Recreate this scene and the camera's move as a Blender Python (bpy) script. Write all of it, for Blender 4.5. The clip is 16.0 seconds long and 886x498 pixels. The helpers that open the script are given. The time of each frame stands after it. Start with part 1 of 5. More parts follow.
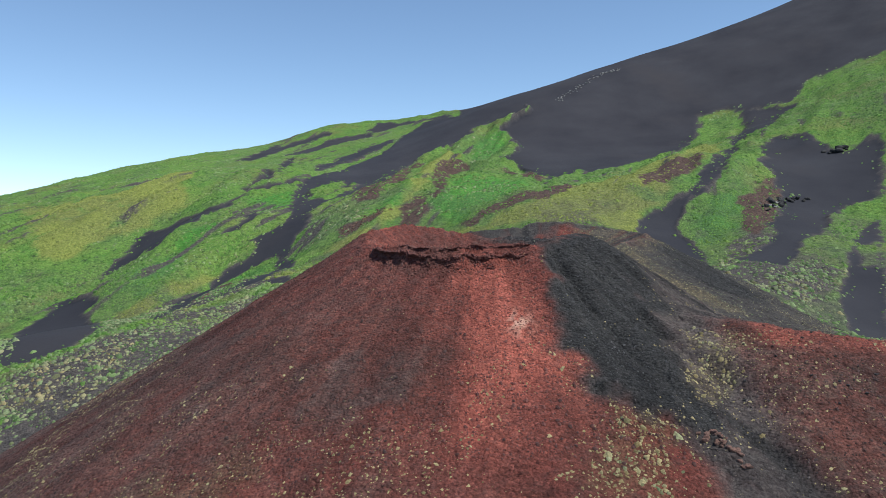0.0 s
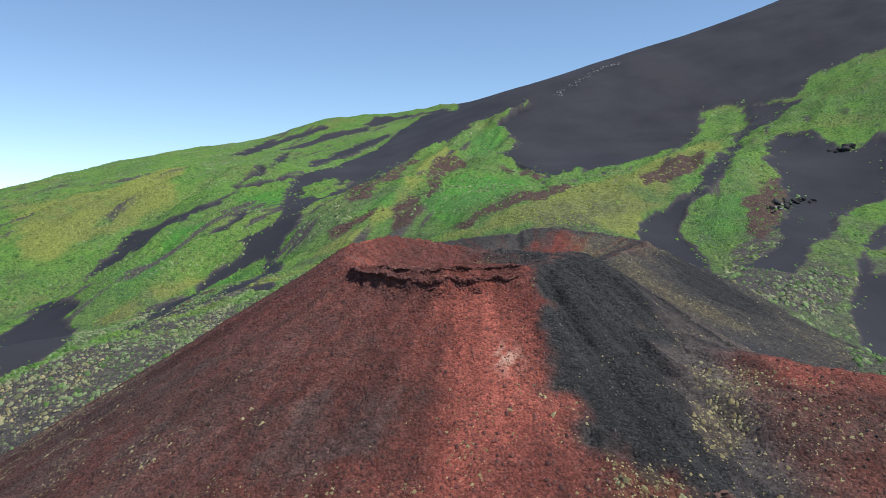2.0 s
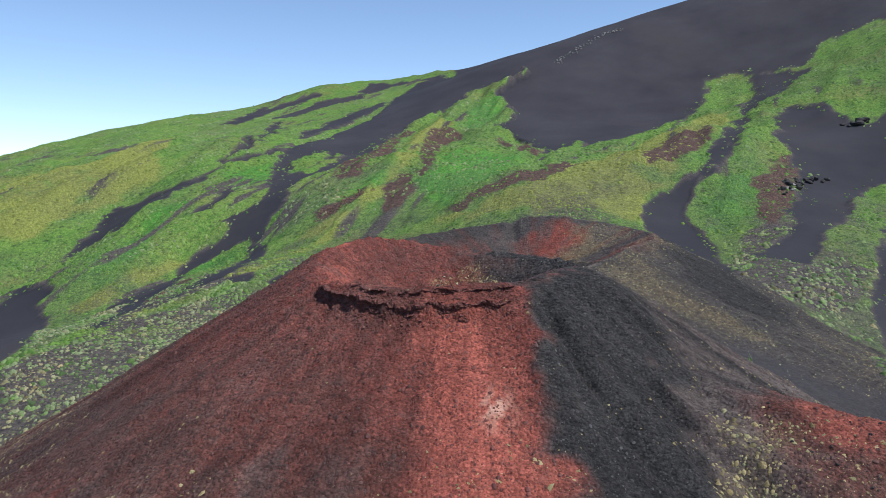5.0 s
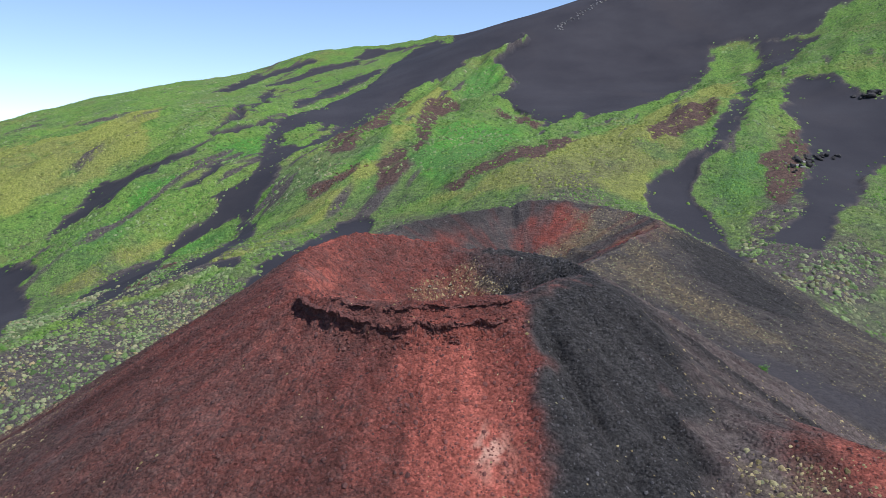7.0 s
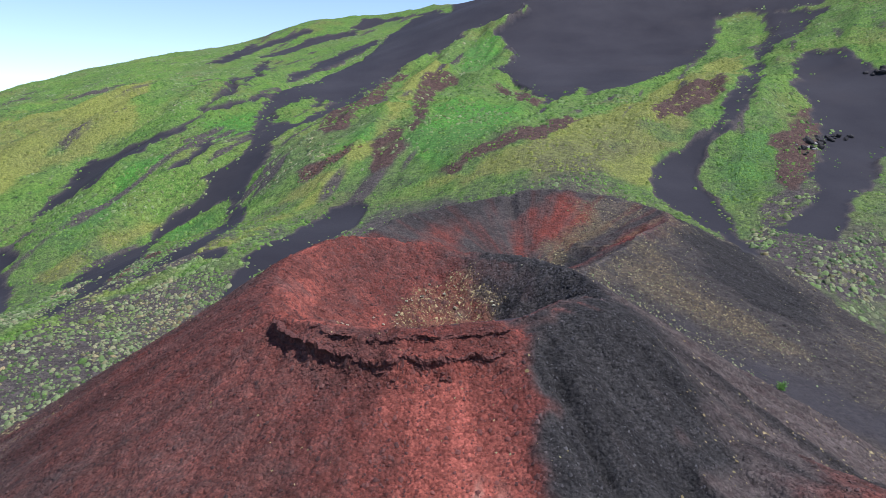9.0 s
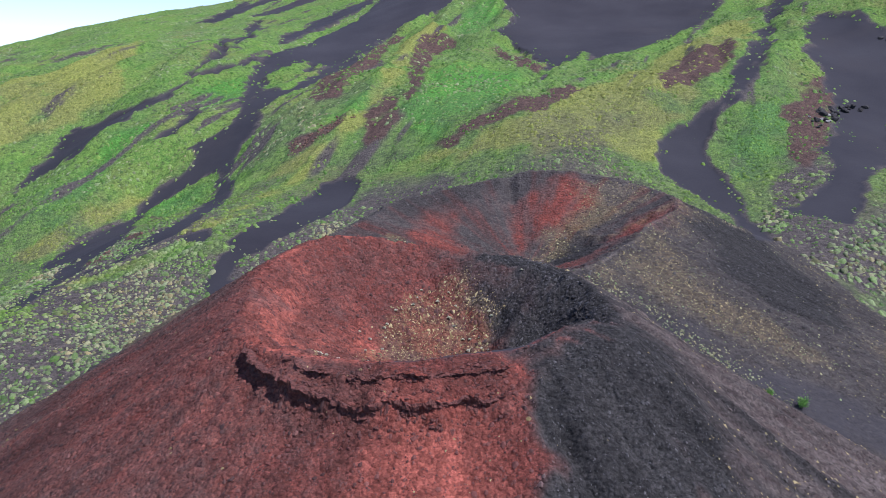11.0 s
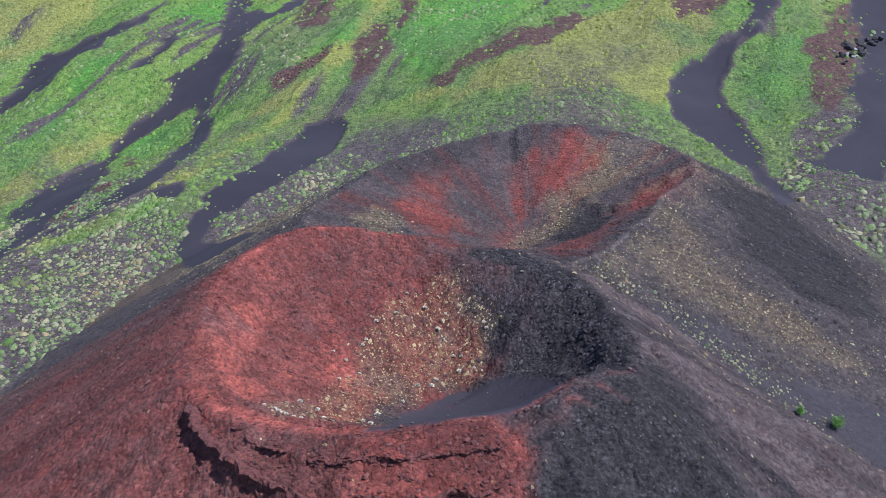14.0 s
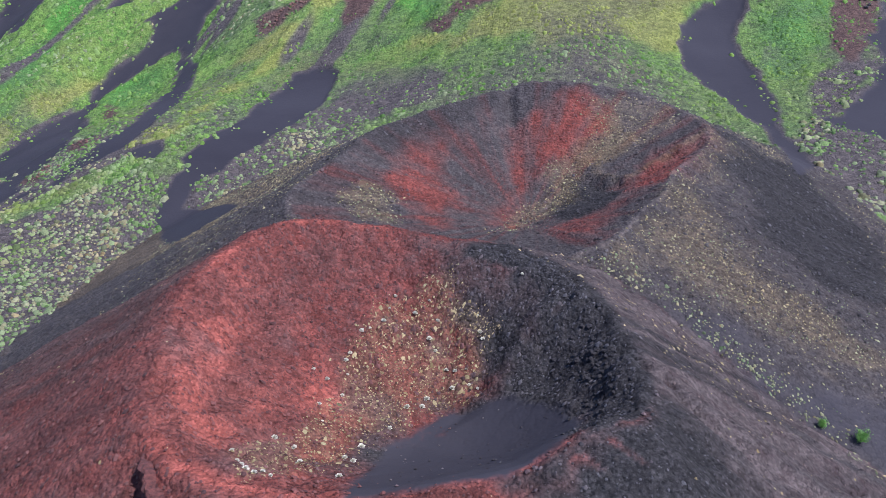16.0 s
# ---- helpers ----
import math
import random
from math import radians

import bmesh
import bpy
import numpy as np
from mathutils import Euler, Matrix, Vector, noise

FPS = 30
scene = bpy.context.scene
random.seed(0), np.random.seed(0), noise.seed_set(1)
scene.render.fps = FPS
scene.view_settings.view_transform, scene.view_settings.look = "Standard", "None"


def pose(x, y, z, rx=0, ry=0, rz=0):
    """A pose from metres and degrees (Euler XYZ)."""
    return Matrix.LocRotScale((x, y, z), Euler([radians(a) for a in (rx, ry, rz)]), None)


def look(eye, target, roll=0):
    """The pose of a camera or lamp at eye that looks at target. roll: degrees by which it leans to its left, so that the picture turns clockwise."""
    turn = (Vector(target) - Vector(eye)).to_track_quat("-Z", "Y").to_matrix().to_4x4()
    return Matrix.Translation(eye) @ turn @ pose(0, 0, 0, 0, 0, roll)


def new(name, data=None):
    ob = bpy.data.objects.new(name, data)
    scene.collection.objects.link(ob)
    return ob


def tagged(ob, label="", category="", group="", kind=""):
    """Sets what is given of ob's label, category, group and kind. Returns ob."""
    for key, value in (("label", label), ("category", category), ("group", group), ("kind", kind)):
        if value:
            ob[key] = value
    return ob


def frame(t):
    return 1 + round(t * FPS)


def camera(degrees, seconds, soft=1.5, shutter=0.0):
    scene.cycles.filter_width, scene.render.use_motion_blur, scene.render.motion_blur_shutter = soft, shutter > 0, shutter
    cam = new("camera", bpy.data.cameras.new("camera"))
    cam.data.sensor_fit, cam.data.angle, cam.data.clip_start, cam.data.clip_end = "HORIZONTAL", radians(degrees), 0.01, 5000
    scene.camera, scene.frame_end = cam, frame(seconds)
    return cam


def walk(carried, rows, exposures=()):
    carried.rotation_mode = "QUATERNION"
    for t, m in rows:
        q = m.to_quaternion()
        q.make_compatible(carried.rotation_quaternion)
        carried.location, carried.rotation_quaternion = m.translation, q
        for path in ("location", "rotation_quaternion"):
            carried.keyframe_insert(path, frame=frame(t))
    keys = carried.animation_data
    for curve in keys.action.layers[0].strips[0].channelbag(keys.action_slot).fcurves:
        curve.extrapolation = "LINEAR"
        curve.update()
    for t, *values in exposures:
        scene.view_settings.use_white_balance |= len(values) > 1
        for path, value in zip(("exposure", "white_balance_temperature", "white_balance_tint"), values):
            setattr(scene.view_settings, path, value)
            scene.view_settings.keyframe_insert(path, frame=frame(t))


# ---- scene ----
cam = camera(58.78, 16.0, soft=0.4)
PATH = [
    (0.0, (0.00, -270.00, -0.00), (0.00, -170.02, -1.75), -0.16),
    (0.5, (1.05, -265.57, 1.64), (1.06, -165.58, -0.21), -0.14),
    (1.0, (2.12, -261.12, 3.29), (2.13, -161.14, 1.29), -0.10),
    (1.5, (3.20, -256.69, 4.85), (3.23, -156.72, 2.62), -0.08),
    (2.0, (4.13, -252.21, 6.48), (4.13, -152.25, 3.71), -0.07),
    (2.5, (5.01, -247.78, 8.15), (5.00, -147.83, 4.78), -0.04),
    (3.0, (5.68, -243.43, 9.82), (5.65, -143.51, 5.93), -0.10),
    (3.5, (6.20, -239.30, 11.51), (6.24, -139.40, 7.04), -0.10),
    (4.0, (6.72, -235.11, 13.19), (6.83, -135.25, 7.91), -0.09),
    (6.5, (8.95, -214.16, 22.09), (9.18, -114.74, 11.42), -0.03),
    (7.0, (9.31, -209.90, 23.86), (9.63, -110.59, 12.11), -0.03),
    (7.5, (9.71, -205.75, 25.55), (10.06, -106.57, 12.81), -0.04),
    (8.0, (10.14, -201.60, 27.25), (10.45, -102.55, 13.55), -0.03),
    (8.5, (10.46, -197.49, 28.97), (10.77, -98.56, 14.37), -0.04),
    (9.0, (10.87, -193.34, 30.72), (11.24, -94.58, 15.08), -0.04),
    (11.5, (12.42, -171.32, 39.48), (13.04, -73.85, 17.15), 0.02),
    (12.0, (12.76, -166.90, 41.26), (13.45, -69.79, 17.39), 0.03),
    (12.5, (13.08, -162.44, 43.05), (13.80, -65.82, 17.31), 0.03),
    (13.0, (13.47, -157.97, 44.86), (14.25, -61.89, 17.15), 0.04),
    (13.5, (13.74, -153.59, 46.71), (14.58, -58.10, 17.02), 0.10),
    (14.0, (14.00, -149.18, 48.43), (14.87, -54.31, 16.81), 0.13),
    (14.5, (14.25, -144.98, 50.05), (15.16, -50.79, 16.49), 0.15),
    (15.0, (14.58, -140.50, 51.78), (15.53, -47.10, 16.08), 0.15),
    (15.5, (14.90, -135.92, 53.50), (15.88, -43.39, 15.59), 0.17),
    (16.0, (15.24, -131.35, 55.17), (16.27, -39.72, 15.13), 0.20),
]
walk(cam, [(t, look(eye, target, roll)) for t, eye, target, roll in PATH],
     exposures=[(0.0, 0.15, 6450, 5), (7.0, 0.27, 6350, 14), (12.5, 0.51, 5950, 23), (16.0, 0.65, 5850, 25)])

# ---- sky, sun ----
SUN_HEIGHT, SUN_TURN = 56.0, 118.0  # degrees above the horizon, and clockwise from +y
world = bpy.data.worlds.new("sky")
scene.world = world
world.use_nodes = True
sky = world.node_tree.nodes.new("ShaderNodeTexSky")
sky.sky_type, sky.sun_disc = "NISHITA", False
sky.sun_elevation, sky.sun_rotation = radians(SUN_HEIGHT), radians(SUN_TURN)
sky.altitude, sky.air_density, sky.dust_density, sky.ozone_density = 2600, 1.0, 0.0, 2.0
world.node_tree.nodes["Background"].inputs["Strength"].default_value = 0.150
world.node_tree.links.new(sky.outputs["Color"], world.node_tree.nodes["Background"].inputs["Color"])
sun = new("sun", bpy.data.lights.new("sun", "SUN"))
sun.data.energy, sun.data.angle, sun.data.color = 5.0, radians(0.5), (1.0, 0.97, 0.93)
sun_way = Vector((math.sin(radians(SUN_TURN)) * math.cos(radians(SUN_HEIGHT)), math.cos(radians(SUN_TURN)) * math.cos(radians(SUN_HEIGHT)), math.sin(radians(SUN_HEIGHT))))
sun.matrix_world = look(sun_way * 900, (0, 0, 0))


# ---- the lie of the land ----
# Broad swells of the mountainside: heights of round swells on a loose grid, over a tilted, bowed slope.
NEAR_SWELLS = (75.0, [-300, -200, -110, -30, 50, 130, 210, 300], [-150, -50, 50, 130, 210, 290, 370], [
    [-7.2, -3.5, -1.0, -5.2, -9.3, -7.8, 5.4],
    [-3.4, -4.1, 9.7, 4.0, -10.2, -0.0, 5.1],
    [3.0, -2.9, 10.3, 6.2, -4.9, 5.6, 0.4],
    [9.0, -0.5, -2.7, -1.6, 5.2, 10.7, 13.9],
    [7.7, 6.2, 5.1, 2.6, 8.4, 3.8, 6.0],
    [1.7, 4.6, 3.6, 1.0, 3.7, 5.8, -3.1],
    [-0.7, -3.8, -6.6, -5.8, -9.9, 11.9, 7.1],
    [-0.1, -1.1, -1.0, -1.9, -8.0, -11.2, -8.1],
])
MID_SWELLS = (130.0, [-400, -220, -60, 100, 260, 420], [480, 620, 800], [
    [11.7, 8.4, 3.6],
    [21.9, 23.9, -1.2],
    [-3.4, -5.6, -5.2],
    [7.2, 15.8, 32.6],
    [3.0, -50.9, 17.7],
    [30.4, -22.2, -1.3],
])
FINE_WEST = [
    [0.0, -0.0, -0.0, -0.1, 0.9, 2.3, -10.3, -7.8, -12.0],
    [1.1, 0.0, -1.4, -1.5, -0.4, 15.0, -0.0, 5.6, -3.0],
    [6.4, 0.4, -3.9, -0.1, -1.0, -5.7, 0.3, 3.9, 0.5],
    [1.9, 0.5, 2.6, 5.1, -0.3, -11.2, -1.4, -2.9, -1.6],
    [1.4, -4.4, 7.2, 4.3, -0.1, 5.4, 0.8, -0.1, 0.3],
]
FINE_EAST = [
    [-0.6, -3.5, 2.0, -2.4, -6.0, -0.8, -1.0, 0.8, 0.3],
    [-0.2, -0.2, 0.0, -1.3, -1.4, -1.0, 0.2, 1.0, 1.4],
    [0.0, -0.2, -0.1, 2.6, 5.7, 0.5, -3.3, 0.0, 2.3],
    [8.8, -4.2, -3.4, -1.0, -1.0, 2.9, -1.9, -1.4, -1.3],
    [-7.0, 6.0, 1.5, -2.1, -6.0, 8.2, -0.6, -3.0, -2.3],
    [-9.0, -1.7, 4.9, 6.7, 4.9, -0.7, 4.0, 5.5, 0.3],
]
FINE_SWELLS = (30.0, [-255, -210, -165, -120, -75, -30, 15, 60, 105, 150, 195], [40, 85, 130, 175, 220, 265, 310, 355, 400], FINE_WEST + FINE_EAST)
FAR_SWELLS = (220.0, [-550, -300, -50, 200, 450], [1000, 1250], [
    [18.6, 8.6],
    [13.5, -9.8],
    [-7.6, -36.3],
    [10.6, -11.4],
    [25.9, 6.6],
])
SLOPE = (-55.93, 49.10, 67.71, 32.61, 42.61, 27.54)

# humps and dips of the skyline: x, y, height, breadth
CREST_SWELLS = [(-205, 1230, 22, 75), (170, 930, -13, 70), (340, 950, -7, 80), (520, 970, -15, 110)]


def smooth(a, b, v):
    s = np.clip((v - a) / (b - a), 0, 1)
    return s * s * (3 - 2 * s)


def hill_base(x, y):
    """The mountainside without the two cones."""
    u, v = np.clip(x, -900, 900) / 500, np.clip(y, -400, 1500) / 500
    z = SLOPE[0] + SLOPE[1] * u + SLOPE[2] * v + SLOPE[3] * u * u + SLOPE[4] * u * v + SLOPE[5] * v * v
    for sigma, xs, ys, heights in (FINE_SWELLS, NEAR_SWELLS, MID_SWELLS, FAR_SWELLS):
        gx = [np.exp(-((x - a) / sigma) ** 2 / 2) for a in xs]
        gy = [np.exp(-((y - b) / sigma) ** 2 / 2) for b in ys]
        for i, row in enumerate(heights):
            z = z + gx[i] * sum(h * g for h, g in zip(row, gy))
    for a, b, h, sigma in CREST_SWELLS:
        z = z + h * np.exp(-((x - a) ** 2 + (y - b) ** 2) / (2 * sigma * sigma))
    return z


# The crest of the mountainside in plan: beyond it the ground falls away.
CREST = [(-2500, 500), (-620, 830), (-524, 980), (-411, 1080), (-306, 1130), (-150, 1230), (0, 1200), (74, 1080), (140, 980), (253, 880), (360, 880), (534, 900), (2500, 1100)]


# Ribs and banks of the mountainside: height, breadth, and the crest's line in plan.
RIBS_1 = [
    (5.0, 20.0, [(20, 235), (60, 270), (95, 300), (150, 370), (200, 420), (238, 475), (262, 560)]),
    (6.0, 12.0, [(-70, 318), (-53, 350), (-44, 530), (-21, 594), (11, 589)]),
    (3.5, 9.0, [(17, 580), (44, 539), (66, 465), (79, 366)]),
    (5.0, 12.0, [(-55, 237), (-41, 268), (-27, 334), (-14, 539), (11, 578)]),
    (2.6, 8.0, [(-176, 178), (-150, 225), (-128, 262), (-118, 285)]),
    (3.2, 11.0, [(-150, 122), (-110, 205), (-80, 250), (-60, 278), (-48, 300)]),
    (4.0, 16.0, [(-250, 300), (-205, 350), (-170, 430), (-150, 520)]),
    (4.5, 18.0, [(-225, 330), (-200, 420), (-205, 520), (-215, 640)]),
]
RIBS_2 = [
    (5.0, 22.0, [(-330, 480), (-290, 640), (-270, 800)]),
    (5.0, 20.0, [(160, 200), (190, 262), (235, 340), (290, 430), (330, 560)]),
    (6.0, 20.0, [(300, 380), (350, 470), (400, 560)]),
]
RIBS = RIBS_1 + RIBS_2


def ribs(x, y):
    out = np.zeros(np.shape(x))
    for h, breadth, line in RIBS:
        d = np.full(np.shape(x), 1e6)
        for (ax, ay), (bx, by) in zip(line, line[1:]):
            u = np.clip(((x - ax) * (bx - ax) + (y - ay) * (by - ay)) / ((bx - ax) ** 2 + (by - ay) ** 2), 0, 1)
            d = np.minimum(d, np.hypot(x - ax - u * (bx - ax), y - ay - u * (by - ay)))
        out = out + h * (np.exp(-d / breadth) - 0.25 * np.exp(-(d / (2.5 * breadth)) ** 2))
    return out


def crest_drop(x, y):
    over = np.maximum(0, y - np.interp(x, [p[0] for p in CREST], [p[1] for p in CREST]))
    return np.minimum(over * over / 500, 0.5 * over)


# Rims of the two craters, round from the east: x, y, z.
RIM_A = [(42, -33, -1.5), (40, -18, -1.0), (35, -6, -1.0), (28, -1, -1.0), (18, 1, -0.5), (8, 3, 0.8), (-2, 2, 3.0), (-11, 0, 4.6), (-18, -10, 3.5),
         (-23, -19, 2.0), (-23, -31, 0.3), (-22, -43, -1.2), (-20, -51, -2.5), (-15, -58, -3.0), (-5, -63, -3.2), (5, -64, -3.5), (17, -62, -3.5), (25, -60, -3.5), (33, -56, -3.4), (39, -53, -3.0), (42, -45, -2.0)]
RIM_B = [(72, 50, -3.0), (90, 77, 0.4), (84, 95, 2.0), (74, 106, 4.0), (64, 106, 5.5), (52, 108, 7.0), (44, 108, 6.2), (36, 108, 3.8), (20, 94, 2.5),
         (7, 84, 1.0), (-8, 56, -2.0), (-18, 33, -4.0), (-12, 18, -6.0), (5, 12, -8.0), (30, 8, -10.0), (52, 17, -7.0), (59, 29, -6.0)]
MID_A, MID_B = (13.0, -37.0), (38.0, 52.0)


RING = np.radians(np.arange(-180, 180, 2.0))


def rim_ring(middle, rim):
    """Distance and height of a rim every two degrees, rounded off a little."""
    at = sorted((math.atan2(p[1] - middle[1], p[0] - middle[0]), math.hypot(p[0] - middle[0], p[1] - middle[1]), p[2]) for p in rim)
    t, out = [p[0] for p in at], []
    for k in (1, 2):
        v = np.interp(RING, t, [p[k] for p in at], period=math.tau)
        for _ in range(3):
            v = (np.roll(v, 2) + np.roll(v, -2) + np.roll(v, 1) + np.roll(v, -1) + v) / 5
        out.append(v)
    return out


RING_A, RING_B = rim_ring(MID_A, RIM_A), rim_ring(MID_B, RIM_B)


def polar(x, y, middle, ring):
    """Angle, distance, and the rim's distance and height at that angle."""
    a = np.arctan2(y - middle[1], x - middle[0])
    return a, np.hypot(x - middle[0], y - middle[1]), np.interp(a, RING, ring[0], period=math.tau), np.interp(a, RING, ring[1], period=math.tau)


def by_angle(a, table):
    """A value that changes round a cone: (degrees, value) pairs."""
    return np.interp(a, [radians(d) for d, _ in table], [v for _, v in table], period=math.tau)


SLOPE_A = [(0, 0.60), (15, 0.66), (32, 0.62), (60, 0.45), (100, 0.48), (125, 0.58), (150, 0.62), (170, 0.59), (200, 0.60), (229, 0.51), (250, 0.47), (265, 0.45), (300, 0.43), (318, 0.46), (335, 0.55)]
SHELF = [(205, 0.0), (215, 1.0), (318, 1.0), (335, 0.0)]
LEDGE_AT = [(205, 1.2), (217, 3.2), (235, 8.2), (255, 11.8), (280, 12.6), (305, 10.0), (322, 9.0), (335, 4.0)]
LEDGE_DROP = [(205, 0.0), (212, 1.3), (218, 2.2), (236, 2.6), (255, 2.7), (275, 2.1), (286, 1.0), (296, 0.0)]
LIP_RISE = [(0, 0.4), (12, 0.1), (30, 0.0), (205, 0.0), (222, 0.7), (240, 0.8), (253, 1.0), (279, 1.6), (298, 1.9), (312, 4.0), (322, 4.4), (332, 2.6), (345, 1.0)]
SLOPE_B = [(0, 0.42), (40, 0.40), (90, 0.35), (125, 0.44), (150, 0.52), (200, 0.56), (300, 0.44), (330, 0.40)]


FRONT_RIB = [(26, -78), (25, -98)]


def flank_a(x, y):
    a, r, edge, top = polar(x, y, MID_A, RING_A)
    d = np.maximum(r - edge, 0)
    drop, at = by_angle(a, LEDGE_DROP), by_angle(a, LEDGE_AT)
    ragged = 0.3 * np.sin(9 * a) + 0.15 * np.sin(23 * a + 1) + 0.1 * np.sin(51 * a)
    slope, shelf = by_angle(a, SLOPE_A), by_angle(a, SHELF)
    back = 1 - smooth(at + 2, at + 50, d)
    z = top - slope * d + shelf * (slope - 0.16) * np.minimum(d, at) * back
    z = z + by_angle(a, LIP_RISE) * (1 - smooth(4, 34, d))
    # two broken risers
    z = z - drop * 0.4 * smooth(-0.5, 0.7, d - at * 0.62 - 0.8 * ragged) * back
    steep = smooth(245, 225, np.degrees(a) % 360)
    z = z - drop * (steep * smooth(-0.5, 0.4, d - at - ragged) + (1 - steep) * smooth(-1.0, 1.3, d - at - ragged - 0.5 * np.sin(31 * a))) * back
    # the rib that parts the red face from the black one
    for (ax, ay), (bx, by) in zip(FRONT_RIB, FRONT_RIB[1:]):
        u = np.clip(((x - ax) * (bx - ax) + (y - ay) * (by - ay)) / ((bx - ax) ** 2 + (by - ay) ** 2), 0, 1)
        z = np.maximum(z, z + 1.6 * np.exp(-(np.hypot(x - ax - u * (bx - ax), y - ay - u * (by - ay)) / 5.5) ** 2) * (z > -60))
    return z, r, edge, top


BOWL_A = [(-60, 1.5), (-35, 1.9), (50, 1.9), (80, 1.5)]


def bowl(r, edge, top, floor, power):
    return floor + (top - floor) * np.clip(r / edge, 0, 1) ** power


# how far the crater's wall is rounded off into a shoulder under its rim
SHOULDER = [(25, 0.0), (42, 1.0), (75, 1.0), (95, 0.0)]


# A low spur that leaves the near cone's foot.
SPUR = [(50, -72, -15.0), (62, -86, -18.5), (75, -99, -20.5), (100, -104, -23.0), (140, -112, -33.0)]


def spur(x, y):
    best = np.full(np.shape(x), -99.0)
    for (ax, ay, az), (bx, by, bz) in zip(SPUR, SPUR[1:]):
        u = np.clip(((x - ax) * (bx - ax) + (y - ay) * (by - ay)) / ((bx - ax) ** 2 + (by - ay) ** 2), 0, 1)
        d = np.hypot(x - ax - u * (bx - ax), y - ay - u * (by - ay))
        best = np.maximum(best, az + u * (bz - az) - 0.5 * (np.sqrt(d * d + 30) - 5.5))
    return best


def height(x, y):
    x, y = np.asarray(x, float), np.asarray(y, float)
    return heights(x, y)[0]


def heights(x, y):
    """Ground height, and which landform is on top: 0 the mountainside, 1 the near cone, 2 the far cone."""
    base = hill_base(x, y) - crest_drop(x, y) + ribs(x, y)
    za, ra, ea, ta = flank_a(x, y)
    aa = np.arctan2(y - MID_A[1], x - MID_A[0])
    ab, rb, eb, tb = polar(x, y, MID_B, RING_B)
    db = np.maximum(rb - eb, 0)
    zb = np.where(rb < eb, bowl(rb, eb, tb, -17.0, 1.25), tb - by_angle(ab, SLOPE_B) * db)
    za = np.maximum(za, spur(x, y))
    # the hollow between the cones' feet
    base = base - 17 * np.exp(-((x - 98) / 26) ** 2 - ((y + 18) / 24) ** 2)
    k = 3.0
    h = np.clip(0.5 + 0.5 * (zb - base) / k, 0, 1)
    outside = base * (1 - h) + zb * h + k * h * (1 - h)
    z = np.where(rb < eb, zb, outside)
    z = np.maximum(z, za)
    lip = ta + by_angle(aa, LIP_RISE)
    round_top = -17.0 + (lip + 17.0) * smooth(0.2, 0.96, ra / ea)
    wall = bowl(ra, ea, lip, -17.0, by_angle(aa, BOWL_A))
    z = np.where(ra < ea, wall + by_angle(aa, SHOULDER) * (round_top - wall), z)
    kind = np.where((ra < ea) | (za >= np.maximum(outside, zb)), 1, np.where((rb < eb) | (zb > base), 2, 0))
    return z, kind

# ---- what covers the land, in plan ----
ASH_1 = [
    [(-32, 1032), (24.9, 836), (32.8, 690), (8, 653), (-17.7, 705)],
    [(-319, 949), (-308, 1050), (-271, 1124), (-222, 1162), (-193, 1164), (-253, 1101), (-279, 1039), (-292, 939)],
    [(-152, 660), (-144, 829), (-115, 906), (-79, 962), (-69, 869), (-103, 805), (-128, 720), (-139, 614)],
]
ASH_2 = [
    [(512, 641), (477, 661), (432, 664), (393, 621), (356, 656), (343, 680), (307, 681), (291, 637), (259, 572), (218, 499), (183, 448), (152, 417), (124, 408), (126, 455), (88, 372), (79, 337), (88, 389), (82, 496), (60, 569), (83, 592), (80, 655), (68, 674), (107, 724), (107, 746), (41.9, 733), (13, 724), (40, 1300), (900, 1300), (1000, 700)],
]
ASH_3 = [
    [(280, 413), (282, 384), (298, 371), (313, 342), (259, 240), (229, 205), (199, 165), (190, 144), (193, 133), (216, 164), (215, 159), (194, 119), (176, 114), (162, 116), (155, 129), (151, 140), (165, 170), (176, 158), (195, 183), (212, 217), (226, 264), (245, 312)],
    [(175, 76), (200, 116), (236, 177), (210, 121), (219, 118), (161, 16), (156, 24)],
]
ASH_4 = [
    [(-255, 354), (-260, 397), (-255, 407), (-239, 409), (-216, 409), (-195, 415), (-181, 451), (-168, 479), (-153, 503), (-148, 545), (-143, 519), (-151, 492), (-163, 457), (-177, 437), (-190, 401), (-199, 360), (-212, 350), (-215, 334), (-219, 325), (-221, 318)],
    [(-261, 330), (-257, 345), (-255, 361), (-254, 400), (-250, 406), (-232, 405), (-216, 409), (-198, 410), (-193, 400), (-201, 371), (-209, 355), (-213, 342), (-217, 324), (-242, 338), (-254, 332), (-259, 326)],
]
ASH_5 = [
    [(-183, 534), (-242, 793), (-200, 641), (-181, 572), (-235, 884), (-231, 946), (-209, 826), (-171, 573), (-176, 532), (-179, 500), (-182, 453), (-188, 455), (-186, 491)],
    [(-316, 962), (-310, 1063), (-298, 1135), (-283, 1116), (-293, 1029), (-304, 952)],
    [(-257, 986), (-227, 1066), (-197, 1115), (-161, 1133), (-124, 1149), (-125, 1108), (-174, 1084), (-208, 1011), (-241, 952)],
    [(-135, 1160), (-121, 1232), (8.7, 1179), (8.7, 1143), (-36.1, 1195), (-86, 1182), (-123, 1140)],
    [(-167, 328), (-164, 336), (-156, 346), (-156, 382), (-150, 369), (-152, 346), (-156, 331), (-164, 325)],
]
